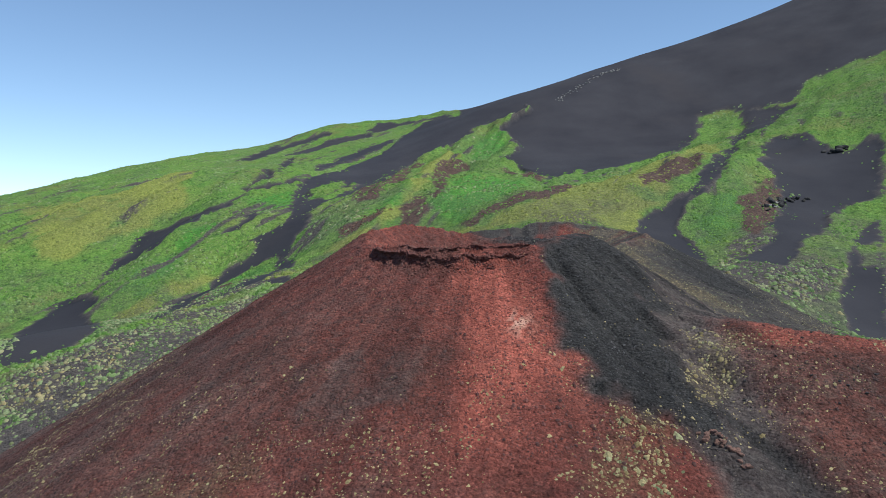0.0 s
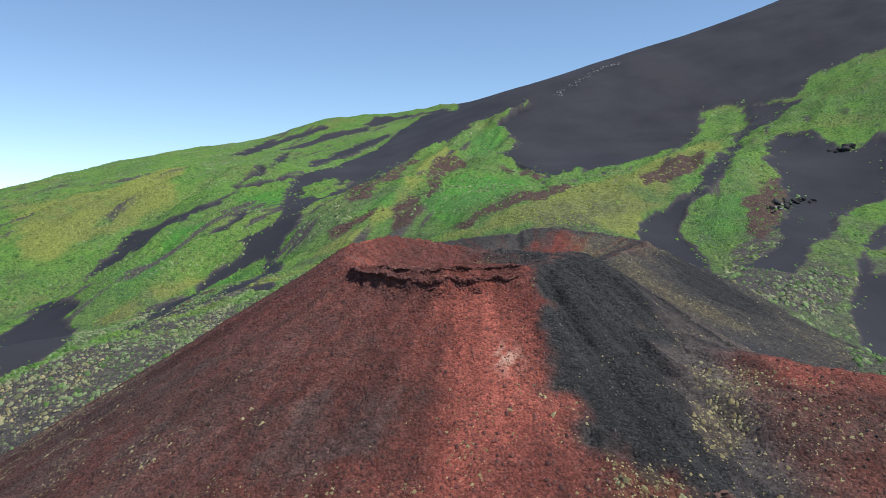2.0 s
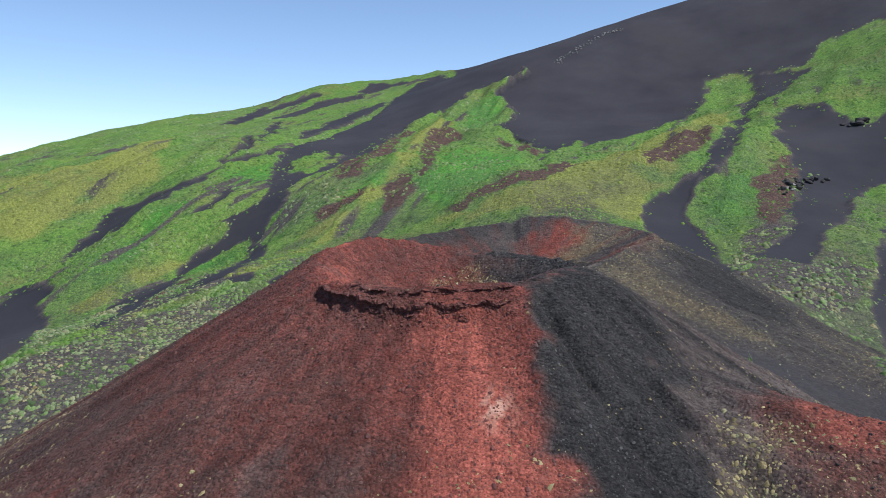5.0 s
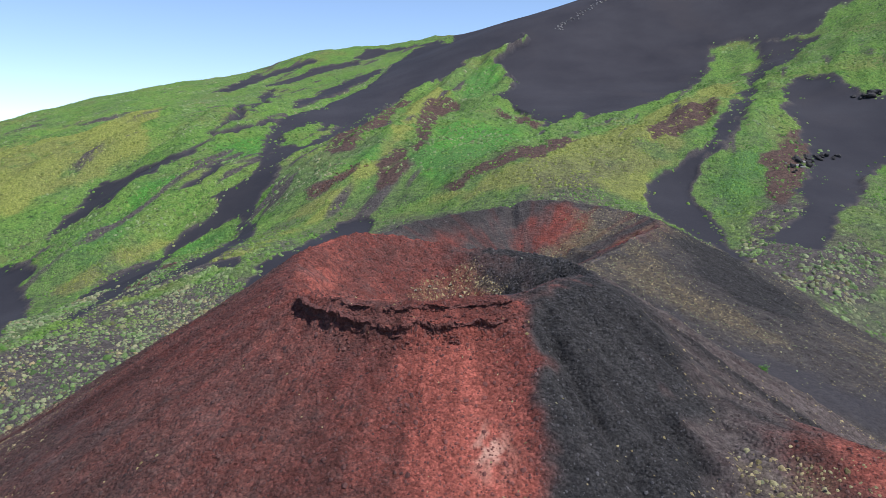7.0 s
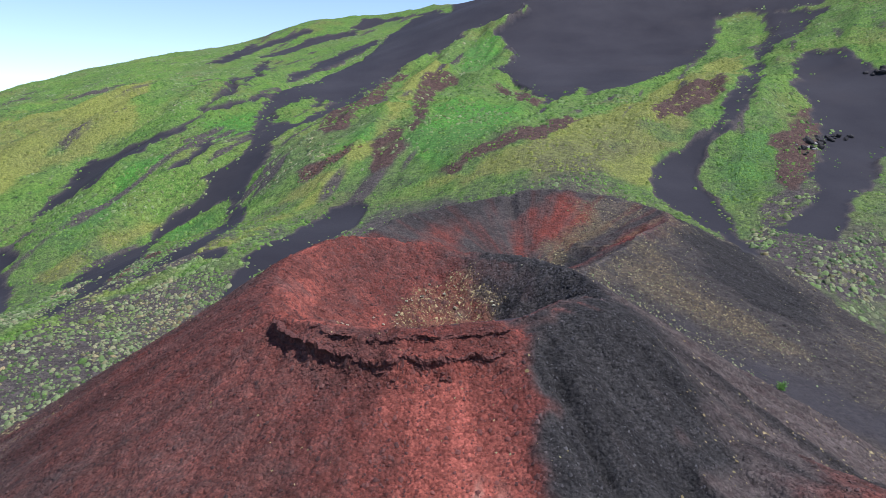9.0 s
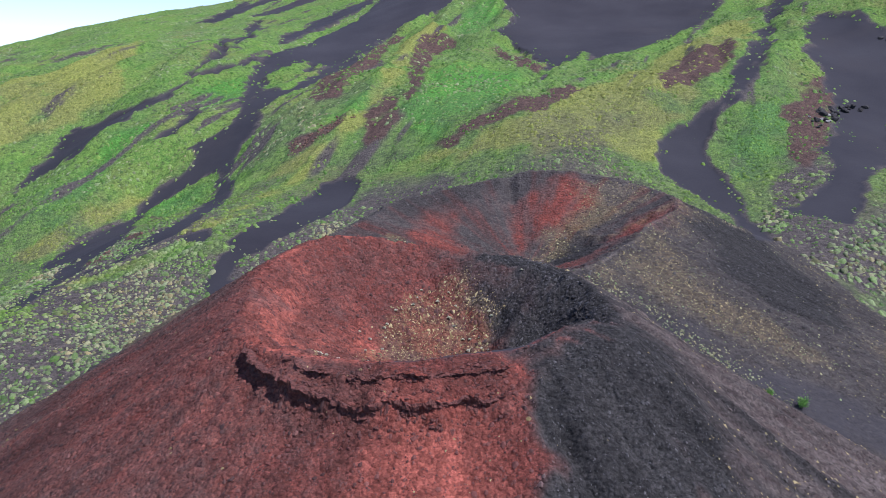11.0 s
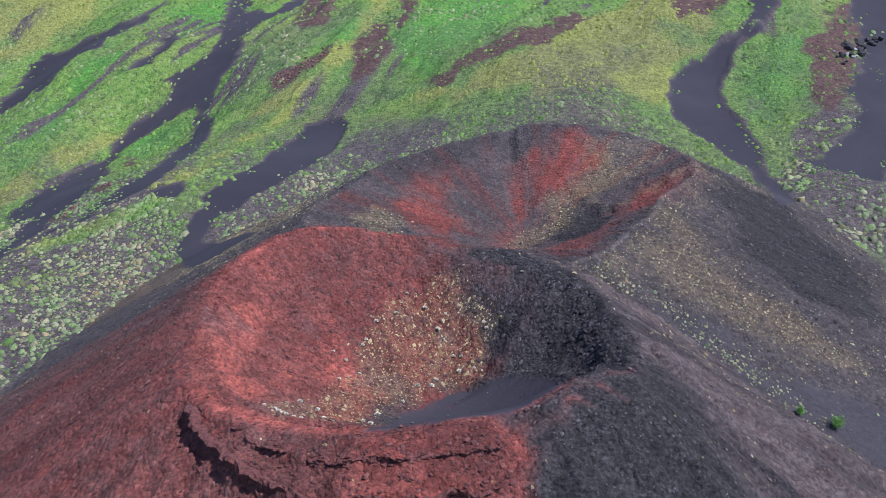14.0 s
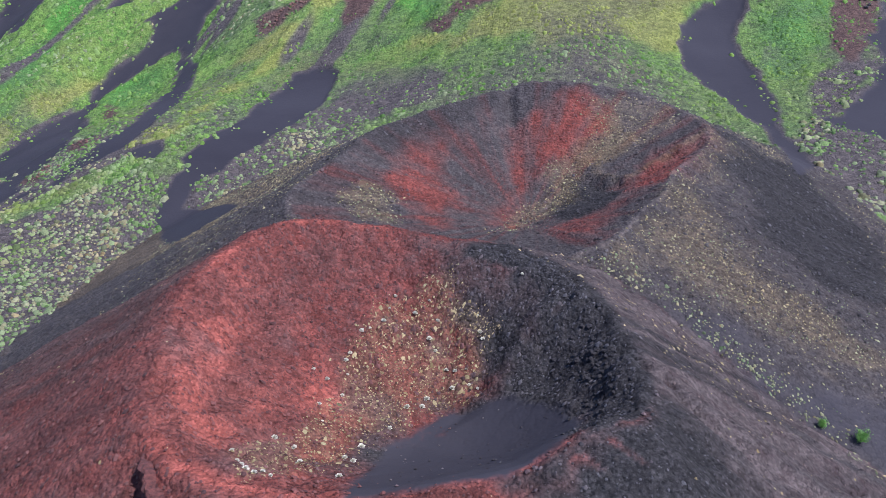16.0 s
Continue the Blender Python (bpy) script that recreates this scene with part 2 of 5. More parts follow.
ASH_6 = [
    [(-180, 189), (-181, 205), (-175, 218), (-169, 236), (-160, 253), (-158, 268), (-152, 280), (-142, 293), (-137, 300), (-136, 310), (-143, 319), (-133, 326), (-125, 341), (-123, 354), (-128, 386), (-120, 393), (-129, 415), (-138, 463), (-141, 506), (-131, 526), (-122, 482), (-124, 445), (-118, 422), (-97, 417), (-89, 443), (-83, 486), (-69, 528), (-63, 583), (-51.1, 596), (-54.8, 523), (-68, 475), (-75, 434), (-85, 392), (-98, 380), (-106, 365), (-104, 342), (-102, 316), (-105, 307), (-108, 288), (-106, 271), (-122, 286), (-139, 283), (-147, 274), (-150, 263), (-151, 240), (-126, 162), (-129, 146), (-130, 127)],
]
ASH_7 = [
    [(-115, 118), (-114, 132), (-110, 138), (-106, 146), (-103, 157), (-99, 170), (-99, 193), (-108, 247), (-107, 267), (-93, 228), (-92, 211), (-90, 186), (-90, 155), (-93, 138), (-103, 133), (-109, 125), (-109, 115)],
    [(-174, 200), (-169, 216), (-163, 233), (-156, 259), (-148, 277), (-142, 287), (-135, 293), (-135, 305), (-140, 319), (-136, 327), (-123, 327), (-119, 311), (-126, 306), (-128, 295), (-132, 288), (-137, 286), (-142, 279), (-149, 271), (-155, 254), (-159, 235), (-155, 204), (-149, 170), (-157, 167)],
]
ASH_8 = [
    [(-126, 110), (-124, 117), (-120, 121), (-114, 130), (-105, 130), (-107, 150), (-100, 160), (-104, 199), (-109, 237), (-113, 261), (-117, 277), (-108, 275), (-101, 261), (-99, 249), (-96, 222), (-97, 207), (-93, 179), (-93, 152), (-95, 136), (-101, 130), (-109, 124), (-117, 116), (-125, 107)],
]
ASH_9 = [
    [(-72, 95), (-74, 100), (-71, 114), (-71, 118), (-68, 121), (-71, 126), (-69, 133), (-63, 144), (-57.9, 155), (-55.9, 166), (-53.3, 186), (-48.8, 200), (-46.1, 213), (-36.6, 217), (-26.1, 211), (-25.9, 198), (-29.7, 180), (-34.2, 164), (-38.7, 152), (-46.1, 137), (-52.4, 129), (-55.5, 121), (-61, 117), (-64, 109), (-65, 104), (-60, 104), (-43.5, 77), (-36.6, 63), (-43.5, 59.3), (-51.9, 56.2), (-58.5, 66), (-69, 92)],
    [(-93, 133), (-88, 138), (-81, 138), (-78, 132), (-80, 125), (-91, 129)],
]
ASH_10 = [
    [(238, 388), (203, 323), (186, 294), (167, 255), (154, 242), (141, 232), (130, 224), (120, 212), (115, 198), (113, 181), (117, 171), (121, 160), (128, 135), (128, 112), (117, 78), (133, 103), (135, 118), (135, 133), (139, 148), (142, 160), (142, 176), (139, 191), (141, 205), (147, 221), (154, 231), (168, 249), (182, 268), (196, 293), (220, 337), (245, 379)],
    [(152, 233), (170, 253), (201, 305), (253, 432), (310, 559), (340, 618), (355, 662), (388, 597), (360, 567), (321, 515), (302, 513), (248, 402), (203, 297), (174, 251), (155, 232)],
]
ASH_11 = [
    [(113, 778), (66, 831), (8.7, 1165), (-35, 1158), (-66, 1009), (-69, 806), (-84, 732), (-108, 649), (-125, 596), (-142, 557), (-138, 494), (-136, 445), (-126, 379), (-119, 385), (-118, 428), (-102, 447), (-88, 474), (-91, 508), (-75, 494), (-60, 532), (-41.4, 583), (-19.6, 640), (7.9, 663), (18.6, 696), (39.1, 711), (73, 714), (108, 723)],
]
ASH_12 = [
    [(241, 327), (265, 375), (284, 393), (286, 368), (300, 354), (307, 343), (324, 350), (340, 361), (282, 255), (270, 249), (265, 259), (237, 225), (208, 184), (191, 154), (181, 145), (176, 147), (192, 182), (194, 197), (232, 242), (245, 263), (238, 271), (244, 301)],
    [(149, 135), (160, 141), (171, 150), (186, 158), (210, 182), (174, 113), (162, 117), (154, 127)],
    [(-172, 34.5), (-258, 225), (-266, 295), (-246, 261), (-232, 228), (-145, 55.5), (-152, 38.6), (-154, 21.5), (-163, 18.6)],
]
ASH_13 = [
    [(-135, 81), (-139, 134), (-129, 162), (-143, 281), (-136, 297), (-134, 316), (-127, 309), (-126, 289), (-135, 272), (-117, 132), (-128, 110), (-129, 73)],
    [(-263, 227), (-255, 250), (-250, 268), (-235, 240), (-228, 223), (-209, 205), (-147, 43.1), (-153, 30.4)],
    [(-156, 18.6), (-268, 218), (-265, 237), (-248, 255), (-236, 252), (-225, 237), (-230, 229), (-221, 215), (-143, 58.6), (-143, 33.8), (-151, 24.5)],
]
ASH_14 = [
    [(265, 393), (294, 422), (308, 409), (310, 364), (314, 347), (328, 349), (349, 358), (293, 257), (279, 249), (261, 242), (243, 221), (220, 187), (198, 161), (183, 138), (173, 124), (157, 127), (174, 146), (192, 174), (202, 203), (245, 254), (260, 287), (263, 311), (266, 340), (252, 344)],
    [(270, 216), (251, 202), (222, 156), (196, 112), (180, 85), (196, 83)],
]
ASH = ASH_1 + ASH_2 + ASH_3 + ASH_4 + ASH_5 + ASH_6 + ASH_7 + ASH_8 + ASH_9 + ASH_10 + ASH_11 + ASH_12 + ASH_13 + ASH_14
# islands of plants and brown soil in the ash
ISLES_1 = [
    [(-130, 127), (-127, 142), (-124, 158), (-147, 230), (-149, 260), (-146, 273), (-138, 281), (-125, 284), (-121, 281), (-120, 270), (-121, 256), (-106, 188), (-112, 179), (-108, 153), (-112, 137), (-113, 124), (-115, 118)],
    [(-121, 428), (-120, 468), (-114, 511), (-103, 528), (-95, 499), (-98, 456), (-106, 421)],
    [(73, 275), (106, 403), (126, 435), (119, 383), (92, 290), (78, 269)],
    [(194, 244), (214, 267), (236, 275), (221, 244), (200, 212), (193, 192), (185, 199), (185, 217)],
    [(160, 167), (182, 192), (193, 187), (189, 175), (173, 155), (156, 136), (149, 138)],
]
ISLES_2 = [
    [(187, 143), (201, 165), (220, 186), (214, 165), (229, 186), (244, 221), (264, 246), (283, 250), (275, 228), (255, 211), (223, 161), (198, 119), (179, 90), (167, 89), (156, 96), (144, 113), (169, 116)],
    [(224, 156), (253, 185), (218, 122), (208, 121)],
]
ISLES = ISLES_1 + ISLES_2
SPARSE_1 = [
    [(-124, 90), (-119, 99), (-105, 106), (-99, 115), (-84, 126), (-76, 116), (-76, 102), (-60, 66), (-53, 27), (-109, 61)],
    [(-65, 106), (-59, 132), (-41, 156), (-27, 179), (-10.8, 211), (17.1, 192), (17, 162), (-7, 150), (-25, 68), (-44, 72)],
    [(-88, 245), (-94, 292), (-81, 323), (-71, 342), (-50.7, 308), (-42.6, 286), (-55.9, 259), (-75, 246)],
    [(-44.4, 233), (-24.7, 258), (-6.1, 281), (6.9, 242), (-10.8, 215), (-29.7, 214)],
    [(-168, 262), (-157, 290), (-139, 309), (-136, 300), (-150, 276)],
    [(131, 120), (152, 143), (159, 119), (173, 114), (192, 116), (168, 72), (149, 67), (138, 80), (124, 72)],
]
SPARSE_2 = [
    [(114, 73), (140, 124), (157, 119), (168, 116), (151, 83), (134, 75)],
    [(-159, 10), (-151, 23.6), (-135, 53.7), (-149, 194), (-87, 134), (-46.7, -45.9), (-63, -58.2), (-79, -59.7), (-104, -52), (-138, -33.9)],
    [(-104, 309), (-101, 359), (-72, 338), (-51.6, 337), (-37.8, 373), (-30.1, 322), (-45.9, 280), (-57.1, 252), (-68, 230), (-89, 236)],
    [(-25.1, 245), (-8.2, 256), (9.2, 227), (12.4, 216), (-7.3, 223), (-24.4, 234)],
    [(-106, 627), (-75, 705), (-49.9, 731), (-23.3, 764), (-21, 686), (-50.7, 637), (-75, 568), (-94, 540)],
    [(160, 167), (182, 192), (193, 187), (189, 175), (173, 155), (156, 136), (149, 138)],
]
SPARSE = SPARSE_1 + SPARSE_2
# narrow green banks
BANKS = [
    [(-123, 105), (-115, 111), (-106, 117), (-94, 126), (-84, 139), (-80, 167), (-75, 211), (-61, 227), (-49.3, 238), (-45.5, 232), (-55.8, 216), (-67, 187), (-72, 146), (-81, 128), (-90, 116), (-102, 108), (-112, 100), (-118, 94)],
    [(-158, 21.6), (-149, 28.2), (-141, 43.2), (-135, 64), (-132, 95), (-126, 79), (-130, 52.1), (-138, 35.5), (-146, 22.3), (-154, 14.3)],
]
YELLOW_1 = [
    [(-464, 605), (-367, 530), (-314, 534), (-370, 857), (-271, 627), (-270, 493), (-302, 446), (-347, 439), (-363, 424)],
    [(-394, 480), (-304, 451), (-250, 481), (-244, 434), (-279, 393), (-301, 358), (-321, 348)],
    [(9.2, 216), (28.3, 210), (55.7, 228), (89, 266), (133, 322), (166, 370), (220, 448), (278, 514), (231, 389), (196, 319), (156, 264), (150, 245), (127, 222), (111, 195), (90, 196), (61, 187), (36.8, 194), (21.4, 196)],
    [(-54.8, 234), (-40.8, 265), (-26.5, 329), (-16.6, 538), (-0.5, 600), (17.2, 583), (18.2, 572), (-5.5, 534), (-14.4, 331), (-27.4, 281), (-43.1, 252)],
]
YELLOW_2 = [
    [(-104, 114), (-93, 130), (-87, 155), (-89, 216), (-79, 233), (-66, 243), (-49.7, 251), (-41.1, 253), (-39.8, 241), (-58.5, 231), (-76, 221), (-85, 189), (-87, 147), (-95, 124), (-96, 112)],
    [(-206, 223), (-194, 234), (-181, 253), (-168, 275), (-145, 283), (-161, 267), (-171, 243), (-182, 220), (-192, 206)],
    [(-339, 494), (-305, 522), (-266, 546), (-249, 538), (-262, 474), (-282, 447), (-309, 433)],
]
YELLOW_3 = [
    [(-123, 105), (-115, 111), (-106, 117), (-94, 126), (-84, 139), (-80, 167), (-75, 211), (-61, 227), (-49.3, 238), (-46.2, 233), (-56.6, 217), (-68, 190), (-73, 149), (-82, 131), (-91, 118), (-104, 110), (-113, 102), (-120, 97)],
]
YELLOW = YELLOW_1 + YELLOW_2 + YELLOW_3
BARE = [
    [(85, 88), (115, 134), (115, 83), (130, 83), (136, 75), (140, 62), (122, 27.2), (80, 8.8), (72, 37.3)],
]
BROWN_1 = [
    [(-74, 354), (-74, 456), (-58.9, 515), (-41, 577), (-27.5, 602), (-19.8, 586), (-30.4, 538), (-40.7, 414), (-50.6, 327), (-66, 320)],
    [(12.5, 224), (22.6, 231), (36.6, 240), (51.5, 254), (71, 268), (87, 282), (89, 266), (67, 235), (45.5, 225), (28.8, 219), (15.6, 214)],
    [(133, 270), (162, 331), (178, 339), (205, 358), (198, 326), (175, 291), (152, 264), (137, 261)],
    [(-29.3, 281), (-20.7, 310), (-11.4, 301), (-7.9, 269), (-16.8, 251), (-26, 247)],
    [(-10.6, 472), (-2.9, 552), (11.2, 570), (25.4, 561), (27.7, 540), (10.8, 505), (1, 323), (-6.3, 293)],
]
BROWN_2 = [
    [(184, 216), (208, 260), (234, 297), (247, 292), (242, 263), (216, 237), (196, 194), (175, 177), (177, 194)],
    [(62, 511), (76, 472), (85, 383), (80, 355), (65, 374), (57, 483)],
    [(-69, 259), (-52, 270), (-40.9, 280), (-42.2, 264), (-55.7, 252), (-67, 246)],
    [(-120, 148), (-121, 166), (-147, 254), (-138, 241), (-110, 149), (-114, 138)],
    [(-129, 130), (-122, 131), (-121, 139), (-117, 130), (-120, 120)],
    [(194, 244), (214, 267), (236, 275), (221, 244), (200, 212), (193, 192), (185, 199), (185, 217)],
]
BROWN = BROWN_1 + BROWN_2
VIVID = [
    [(-8.9, 280), (14.4, 366), (40.3, 368), (66, 348), (61, 269), (40.7, 250), (19.8, 249), (12.6, 226), (-1, 249)],
    [(-168, 419), (-160, 445), (-135, 445), (-135, 398), (-150, 370)],
    [(-45.7, 278), (-31.3, 341), (-24.3, 304), (-40.6, 264)],
    [(148, 206), (159, 218), (183, 240), (194, 260), (212, 285), (177, 205), (155, 168), (147, 190)],
    [(25.9, 582), (43.3, 649), (69, 660), (74, 633), (51.4, 568), (39, 547)],
    [(-216, 244), (-207, 266), (-205, 289), (-200, 316), (-205, 345), (-193, 348), (-179, 348), (-183, 317), (-188, 287), (-193, 261), (-197, 242)],
    [(-154, 279), (-140, 275), (-123, 280), (-121, 266), (-126, 251), (-136, 245), (-146, 261)],
]
BLACK = [
    [(37.6, -8.7), (42.2, -32.5), (40.9, -47.9), (34.2, -56.9), (28.5, -60.1), (23.3, -62.5), (15.8, -64.3), (5.6, -65), (5.7, -49.5), (9.5, -38.5), (17.9, -29.7), (23.3, -26.3), (20, -17.2), (18.2, -9.2), (14.3, -1.8)],
    [(26.2, -67.1), (27.3, -78.5), (27.6, -92.4), (27.8, -101.3), (29.5, -109.2), (30.4, -114), (31.2, -123.3), (46.2, -121.5), (47.9, -113.8), (50.5, -102.5), (52.8, -91.8), (52.8, -76.8), (51.9, -56.5), (46, -48), (41, -45), (38, -53), (33, -56), (27, -60)],
    [(26.4, -87.2), (26.3, -108.1), (27.7, -113.4), (31.6, -121.6), (38, -125.7), (44.7, -130.9), (49.9, -133), (52.9, -124.7), (50.3, -116.6), (49.9, -107.2), (48.7, -90), (44.7, -73.2)],
]
FLOOR = [
    [(5.6, -64.8), (6.2, -46.8), (9.5, -37.2), (17.9, -29.1), (26.4, -30.6), (33.4, -39.7), (34.7, -45.1), (30.1, -58), (23.3, -62.1), (15.8, -64)],
]
# sunlit strip down the near cone's front, painted in lighter red
LIT_STRIP = [
    [(9.2, -76.5), (21.6, -77.3), (27, -96.1), (28, -111.6), (21.7, -115.7), (12, -126), (7.2, -137.4), (-0.5, -143.4), (-2.4, -137), (4.8, -122.6), (5.7, -96.1)],
]
DUSKY = [
    [(-26.8, -118.3), (-21.5, -108.3), (-9.3, -118.1), (-5.1, -111.4), (-6.8, -123.4), (-23.7, -124)],
]
RED_B = [
    [(4.7, 76), (10.6, 82), (14.5, 81), (18.4, 78), (19.8, 68), (21.7, 53.3), (22, 43.2), (14, 37), (8.7, 40.8), (4.2, 51.6), (2.9, 64)],
    [(36.1, 97), (37.5, 93), (41.9, 97), (45.6, 100), (48.6, 105), (54.7, 106), (63, 103), (69, 98), (69, 95), (65, 86), (58, 81), (50.3, 71), (43.7, 66), (38.4, 56.9), (33.1, 45.9), (27.5, 43.9), (32.3, 63), (34, 77), (33.8, 87)],
    [(43.6, 38.5), (47, 24.9), (54.2, 30.8), (60, 38.1), (67, 41.9), (79, 52.6), (86, 63), (90, 72), (88, 76), (78, 75), (73, 74), (70, 70), (64, 59.6), (61, 49.5), (54.3, 43.7), (47.3, 40.9)],
]
# shaded part of the far crater's right wall, painted black
SHADE_B = [
    [(44.4, 58.5), (47.3, 68), (52.1, 72), (57, 65), (61, 59.6), (61, 49.5), (54.5, 44.6), (47.6, 42.8), (44.2, 48.6)],
]
GOLD_B = [
    [(50.6, 73), (58.3, 83), (66, 93), (70, 98), (71, 91), (70, 81), (64, 74), (59, 68), (56.4, 71)],
]
BENCH = [(56.6, 72), (61, 65), (65, 62), (72, 66), (80, 70), (88, 75)]
TUFTS_B = [(-5.5, 46), (-1.1, 49.8), (5.8, 45.5), (5.7, 34.9), (-1.1, 32), (-5.6, 37.2)]
TRACK = [(62, 1), (72, -2), (81, -6), (91, -9), (104, -12), (130, -22), (130, -34), (104, -30), (90, -24), (80, -20), (70, -14), (62, -7)]
TUFTS_FLANK = [(52, 12), (62, 29), (75, 44), (83, 33), (83, 19), (98, 11), (104, -2), (84, 1), (69, 7), (54, 9)]
TUFTS_BOWL = [(8, -12), (18, -7), (24, -18), (22, -29), (13, -30), (5, -40), (1, -51), (-6, -62), (-11, -52), (-2, -37), (0, -24), (3, -17)]
TUFTS_FAR_BOWL = [(44, 62), (48, 74), (60, 84), (70, 96), (62, 103), (66, 84), (58, 72), (50, 56), (38, 44), (30, 40), (36, 55)]
TUFTS_SPUR = [(52, -97), (62, -98), (68, -101), (61, -108), (54, -120), (51, -120), (51, -112)]
TUFTS_FOOT = [(32, -127), (41, -130), (41, -135), (36, -147), (23, -148), (22, -142), (30, -135)]
TUFTS_SPUR_BODY = [(66, -112), (79, -107), (91, -110), (72, -143), (67, -139), (61, -131), (60, -122)]
TUFTS_LEFT = [(-81, -127), (-70, -129), (-61, -126), (-48, -125), (-32, -128), (-30, -138), (-34, -143)]
TUFTS_FAR_RIM = [(58, 86), (70, 78), (86, 83), (83, 96), (72, 104), (60, 104)]


def lattice(i, j, seed):
    """A fixed random number from 0 to 1 for each knot of a square lattice."""
    n = (i.astype(np.int64) * 374761393 + j.astype(np.int64) * 668265263 + seed * 974711) & 0xFFFFFFFF
    n = ((n ^ (n >> 13)) * 1274126177) & 0xFFFFFFFF
    return ((n ^ (n >> 16)) & 0xFFFF) / 65535.0


def rough(x, y, size, seed=0, octaves=3):
    """Soft random relief, about -1 to 1, with humps of the given size in metres."""
    out, amp = np.zeros(np.shape(x)), 1.0
    for o in range(octaves):
        u, v = x / size * 2 ** o + 17.3 * o, y / size * 2 ** o - 9.1 * o
        i, j = np.floor(u), np.floor(v)
        fu, fv = u - i, v - j
        fu, fv = fu * fu * (3 - 2 * fu), fv * fv * (3 - 2 * fv)
        low = lattice(i, j, seed + o) * (1 - fu) + lattice(i + 1, j, seed + o) * fu
        high = lattice(i, j + 1, seed + o) * (1 - fu) + lattice(i + 1, j + 1, seed + o) * fu
        out += amp * (2 * (low * (1 - fv) + high * fv) - 1)
        amp *= 0.5
    return out


def inside(x, y, outline, reach=12.0):
    """Signed distance in metres into an outline (positive inside), never below -reach."""
    p = np.array(outline, float)
    out = np.full(np.shape(x), -reach)
    near = (x > p[:, 0].min() - reach) & (x < p[:, 0].max() + reach) & (y > p[:, 1].min() - reach) & (y < p[:, 1].max() + reach)
    px, py = x[near], y[near]
    best, odd = np.full(px.shape, 1e9), np.zeros(px.shape, bool)
    for (ax, ay), (bx, by) in zip(p, np.roll(p, -1, 0)):
        dx, dy = bx - ax, by - ay
        u = np.clip(((px - ax) * dx + (py - ay) * dy) / (dx * dx + dy * dy + 1e-9), 0, 1)
        best = np.minimum(best, np.hypot(px - ax - u * dx, py - ay - u * dy))
        cross = (ay > py) != (by > py)
        odd ^= cross & (px < ax + (py - ay) * dx / (dy if abs(dy) > 1e-9 else 1e-9))
    out[near] = np.maximum(np.where(odd, best, -best), -reach)
    return out


def cover(x, y, outlines, soft, wobble, size, seed=0):
    """How far (0 to 1) the outlines cover each point, with a soft, ragged edge."""
    d = np.full(np.shape(x), -1e3)
    for o in outlines:
        d = np.maximum(d, inside(x, y, o, 12.0 + 2 * wobble))
    return smooth(-soft, soft, d + wobble * rough(x, y, size, seed))


